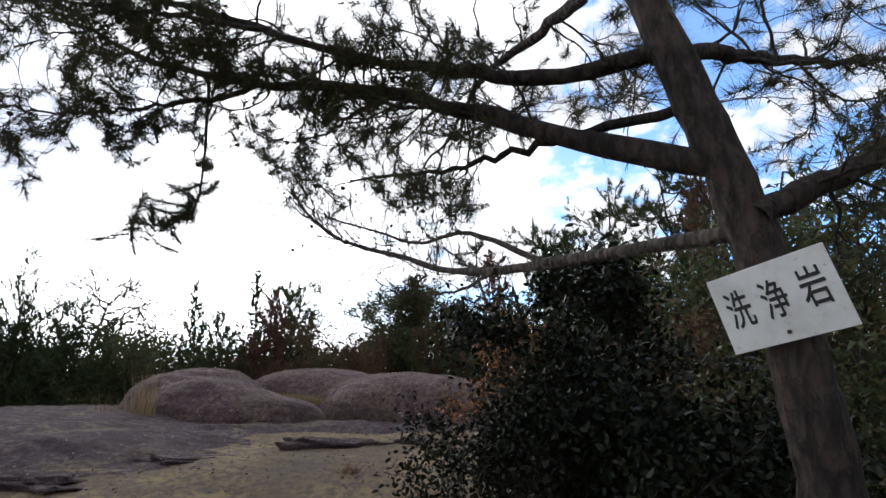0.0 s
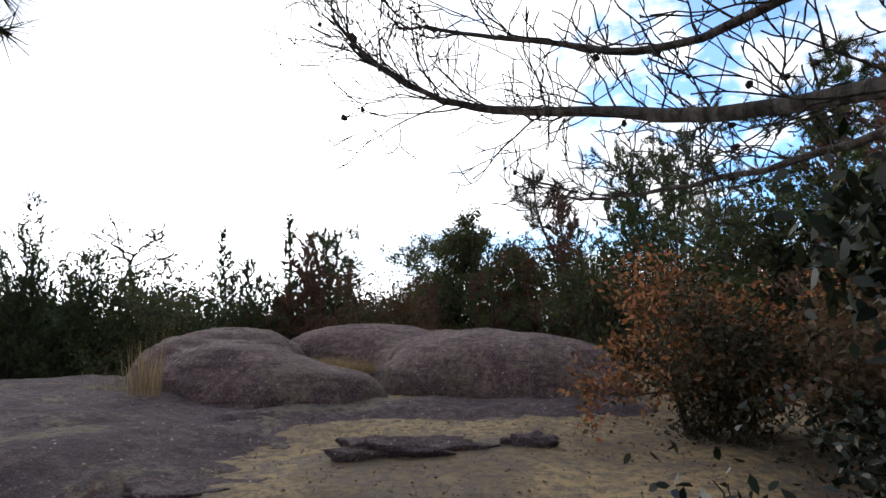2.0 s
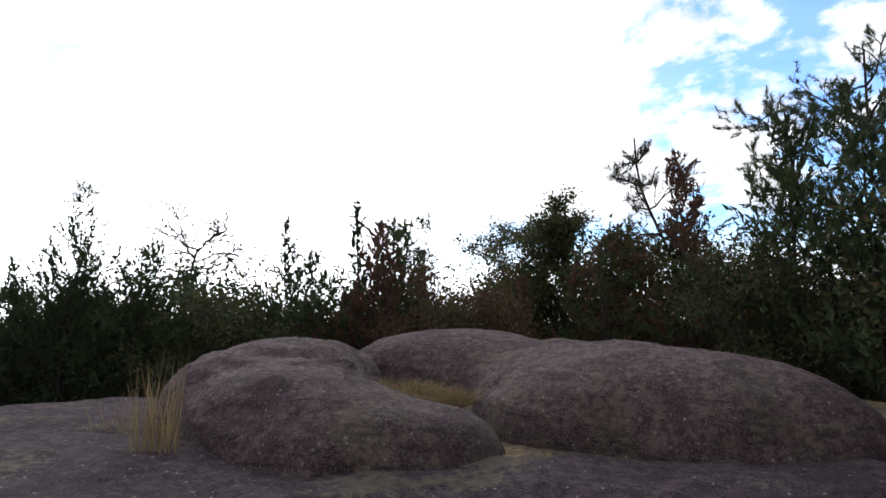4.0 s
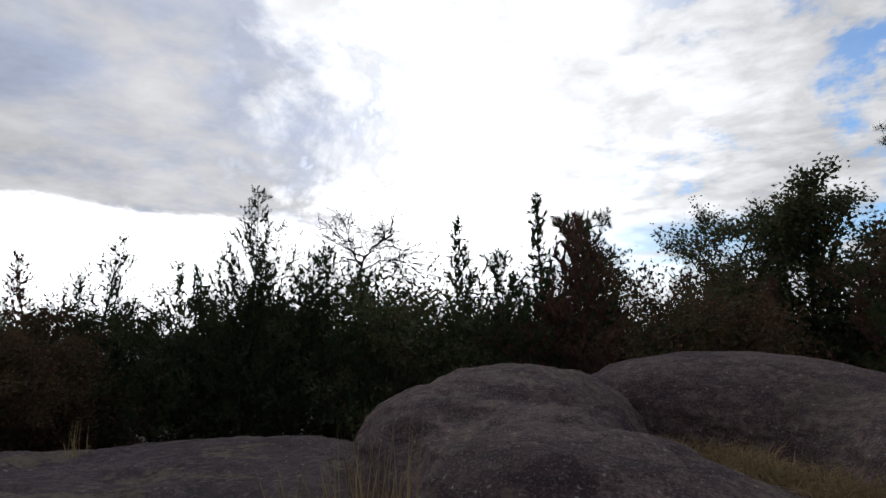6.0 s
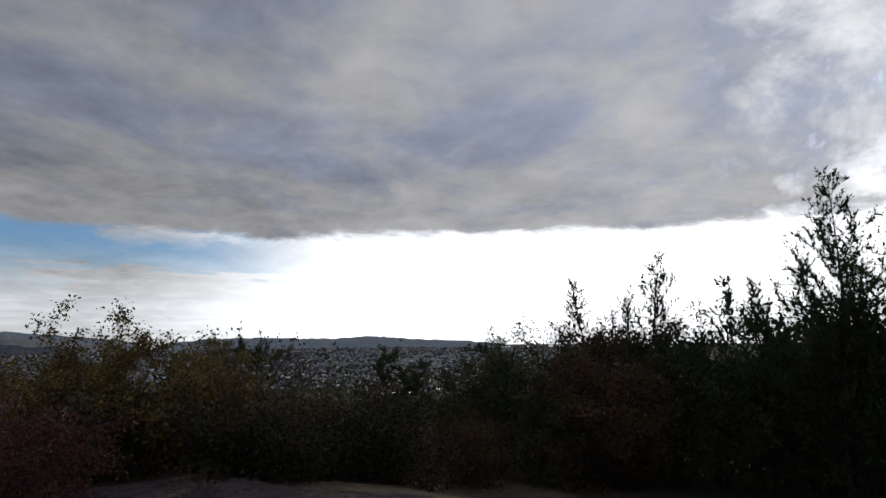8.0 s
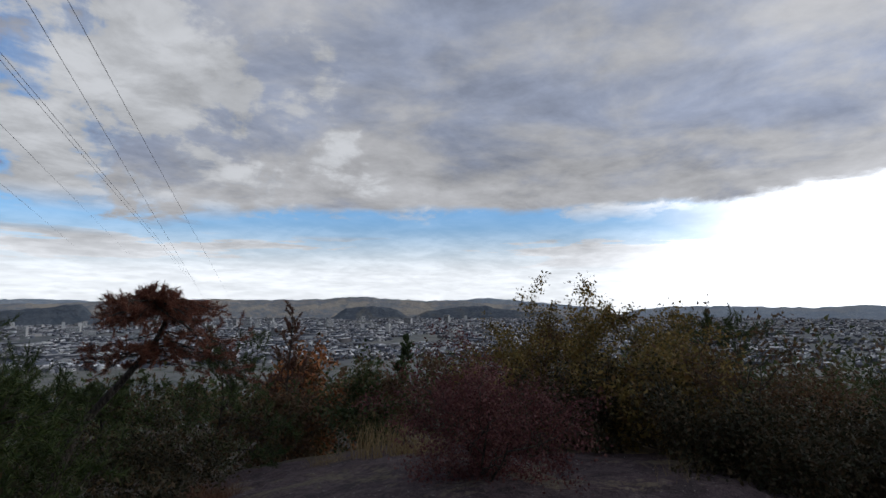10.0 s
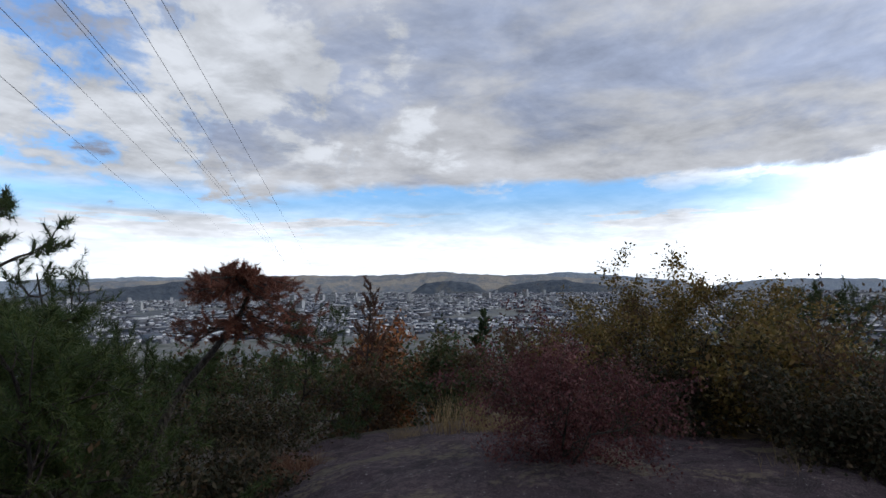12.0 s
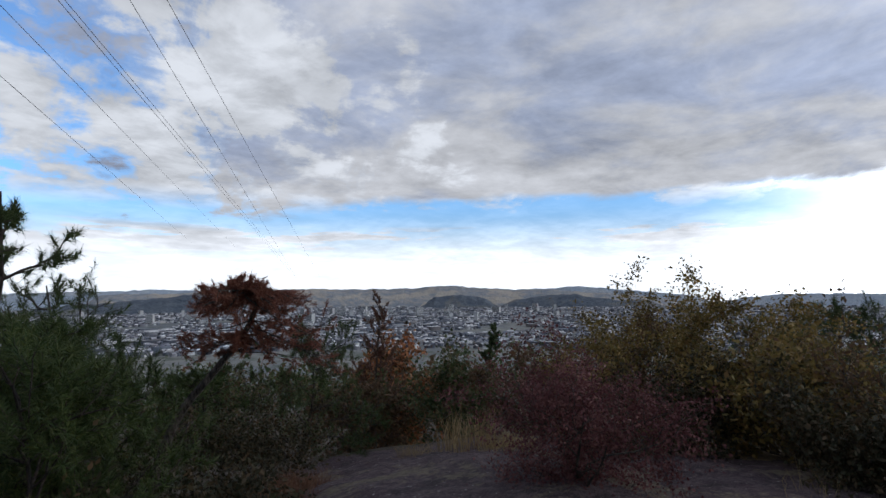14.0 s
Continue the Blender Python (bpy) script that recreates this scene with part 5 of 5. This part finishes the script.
def town():
    m, n, p, _ = shader("town_walls_and_roofs", 0.7)
    geo = n.node("ShaderNodeNewGeometry")
    ramp = n.node("ShaderNodeValToRGB", Fac=geo.outputs["Random Per Island"])
    tones = ((0.05, 0.058, 0.08), (0.09, 0.10, 0.13), (0.07, 0.07, 0.085), (0.26, 0.26, 0.28), (0.12, 0.11, 0.11), (0.55, 0.55, 0.55), (0.14, 0.16, 0.20), (0.10, 0.11, 0.135), (0.40, 0.39, 0.38), (0.80, 0.80, 0.78))
    steps = ramp.color_ramp.elements
    while len(steps) < len(tones):
        steps.new(0.5)
    ramp.color_ramp.interpolation = "CONSTANT"
    for i, tone in enumerate(tones):
        steps[i].position, steps[i].color = i / len(tones), (*tone, 1)
    dirt = n.noise(geo.outputs["Position"], 0.4, 3)
    n.put(p.inputs["Base Color"], n.mix(n.ramp(dirt, 0.4, 0.7, 0.0, 0.4), ramp.outputs[0], (0.1, 0.1, 0.1)))
    rng = np.random.default_rng(180)
    verts, faces, base = [], [], 0
    quad = np.array([(0, 1, 5, 4), (1, 2, 6, 5), (2, 3, 7, 6), (3, 0, 4, 7)])
    yaws, rs = np.radians(rng.uniform(62, 172, 90000)), 950 + 3150 * rng.uniform(0, 1, 90000) ** 0.9
    xs, ys = -4 - rs * np.sin(yaws), 5 + rs * np.cos(yaws)
    turn = np.degrees(yaws)
    sparse = (turn < 92) & (rng.uniform(0, 1, 90000) < 0.55 + 0.012 * (92 - turn))
    fit = (waves(xs, ys, 181, 900, 3) > -0.45) & ~sparse
    for x, y in np.stack([xs, ys], 1)[fit][:26000]:
        big = rng.uniform() < 0.05
        w, d, h = (rng.uniform(20, 45), rng.uniform(12, 22), rng.uniform(6, 11)) if big else (rng.uniform(7, 13), rng.uniform(6, 9), rng.uniform(4, 6))
        t = rng.choice([0.3, 0.3 + 1.571, 0.5, 0.1]) + rng.normal(0, 0.06)
        c, s = math.cos(t), math.sin(t)
        foot = np.array([(-w, -d), (w, -d), (w, d), (-w, d)]) * 0.5 @ np.array([(c, s), (-s, c)]) + (x, y)
        z = float(plain_level(math.hypot(x + 4, y - 5))) - 1.0
        ridge = 0.0 if big else rng.uniform(2, 3.2)
        a, b = foot, foot * 1.0
        mid1, mid2 = (foot[0] + foot[3]) / 2, (foot[1] + foot[2]) / 2
        verts.append(np.array([(*q, z) for q in a] + [(*q, z + 1 + h) for q in b]))
        faces.append(base + quad)
        base += 8
        # the roof is an island of its own, with its own tone
        e = z + 1 + h
        o = foot + (foot - foot.mean(0)) * 0.06
        verts.append(np.array([(*q, e) for q in o] + [(*((o[0] + o[3]) / 2), e + ridge), (*((o[1] + o[2]) / 2), e + ridge)]))
        faces.append(base + np.array([(0, 1, 5, 4), (2, 3, 4, 5), (1, 2, 5, 5), (3, 0, 4, 4)])[:2])
        base += 6
    tagged(solid("town", np.concatenate(verts), np.concatenate(faces), m, smooth=False), "wide town of low houses with dark and pale roofs on the plain", "town", kind="stuff")
    # taller blocks
    wall = plain_material("pale_concrete", (0.5, 0.5, 0.49), 0.7, 0.0, 0.2, 0.2)
    pane = plain_material("dark_window_bands", (0.06, 0.07, 0.085), 0.25, 0.0, 0.5, 0.2)
    roof = plain_material("flat_grey_roof", (0.25, 0.25, 0.26), 0.8, 0.0, 0.3, 0.2)
    for k in range(70):
        yaw, r = radians(rng.normal(146, 14) if k % 3 else rng.uniform(98, 150)), rng.uniform(1500, 3300)
        x, y = -4 - r * math.sin(yaw), 5 + r * math.cos(yaw)
        w, d, h = rng.uniform(16, 42), rng.uniform(11, 15), rng.uniform(16, 38)
        root = thing("apartment_building", (x, y, float(plain_level(r)) - 0.5), "pale concrete apartment block with rows of dark windows", "building", "apartment blocks in the town", rng.uniform(0, 3.1))
        for name, mat, lo, hi, sx, sy in [("wall", wall, 0, h, w, d), ("roof", roof, h, h + 1.2, w * 0.96, d * 0.94)] + [("window_band", pane, z0, z0 + 1.5, w + 0.3, d * 0.92) for z0 in np.arange(1.8, h - 1.5, 3.4)]:
            bm = bmesh.new()
            bmesh.ops.create_cube(bm, size=1)
            bmesh.ops.scale(bm, vec=(sx * (0.94 if name == "window_band" else 1), sy + (0.9 + 0.08 * d if name == "window_band" else 0), hi - lo), verts=bm.verts)
            bmesh.ops.translate(bm, vec=(0, 0, (lo + hi) / 2), verts=bm.verts)
            part(name, bm, mat, root)


town()


def water():
    m, n, p, _ = shader("river_water", 0.12)
    at = spot(n)
    n.put(p.inputs["Base Color"], n.mix(n.noise(at, 0.02, 3), (0.05, 0.06, 0.065), (0.09, 0.10, 0.10)))
    bump(n, p, n.noise(at, 0.5, 4), 0.1, 0.3)
    for label, yaws, near, wide in (("bright river bend on the plain", (64, 82), 960, 70), ("pale sea inlet at the horizon", (52, 72), 3900, 300)):
        k = np.linspace(0, 1, 40)
        yaw = np.radians(yaws[0] + (yaws[1] - yaws[0]) * k)
        mid = near + 0.05 * near * np.sin(k * 5 + near) + 0.10 * near * (0.5 - k)
        half = wide * 0.5 * (0.45 + 0.55 * np.sin(k * 3.1) + 0.12 * np.sin(k * 17))
        rows = []
        for s in (-1, 1):
            r = mid + s * half
            rows.append(np.stack([-4 - r * np.sin(yaw), 5 + r * np.cos(yaw), plain_level(r) + 0.9], 1))
        v = np.concatenate(rows)
        i = np.arange(39)
        f = np.stack([i, i + 1, i + 41, i + 40], 1)
        tagged(solid("water", v, f, m), label, "river", kind="structure")


water()


def cables():
    m = plain_material("dark_aluminium_cable", (0.10, 0.10, 0.11), 0.5, 0.7)
    for a, b in (((-0.842, 0.404), (-0.49, 0.103)), ((-0.795, 0.486), (-0.404, 0.092)), ((-0.682, 0.484), (-0.297, 0.042)),
                 ((-0.670, 0.484), (-0.292, 0.042)), ((-0.566, 0.484), (-0.255, -0.022)), ((-0.498, 0.484), (-0.213, -0.022))):
        root = []
        for (side, rise), far in ((a, 45.0), (b, 650.0)):
            x, y = EYE[:2] + far * (AHEAD + side * ASIDE)
            root.append(np.array((x, y, EYE[2] + far * rise)))
        # straight in plan, evenly drawn between the near span and the far pylon
        line = np.array([root[0] + (root[1] - root[0]) * t for t in np.linspace(-0.06, 1, 60)])
        v, f = tubes([(line, np.full(60, 0.026))], 6)
        tagged(solid("power_cable", v, f, m), "thin dark overhead power cable crossing the sky", "cable", "overhead cables")


cables()
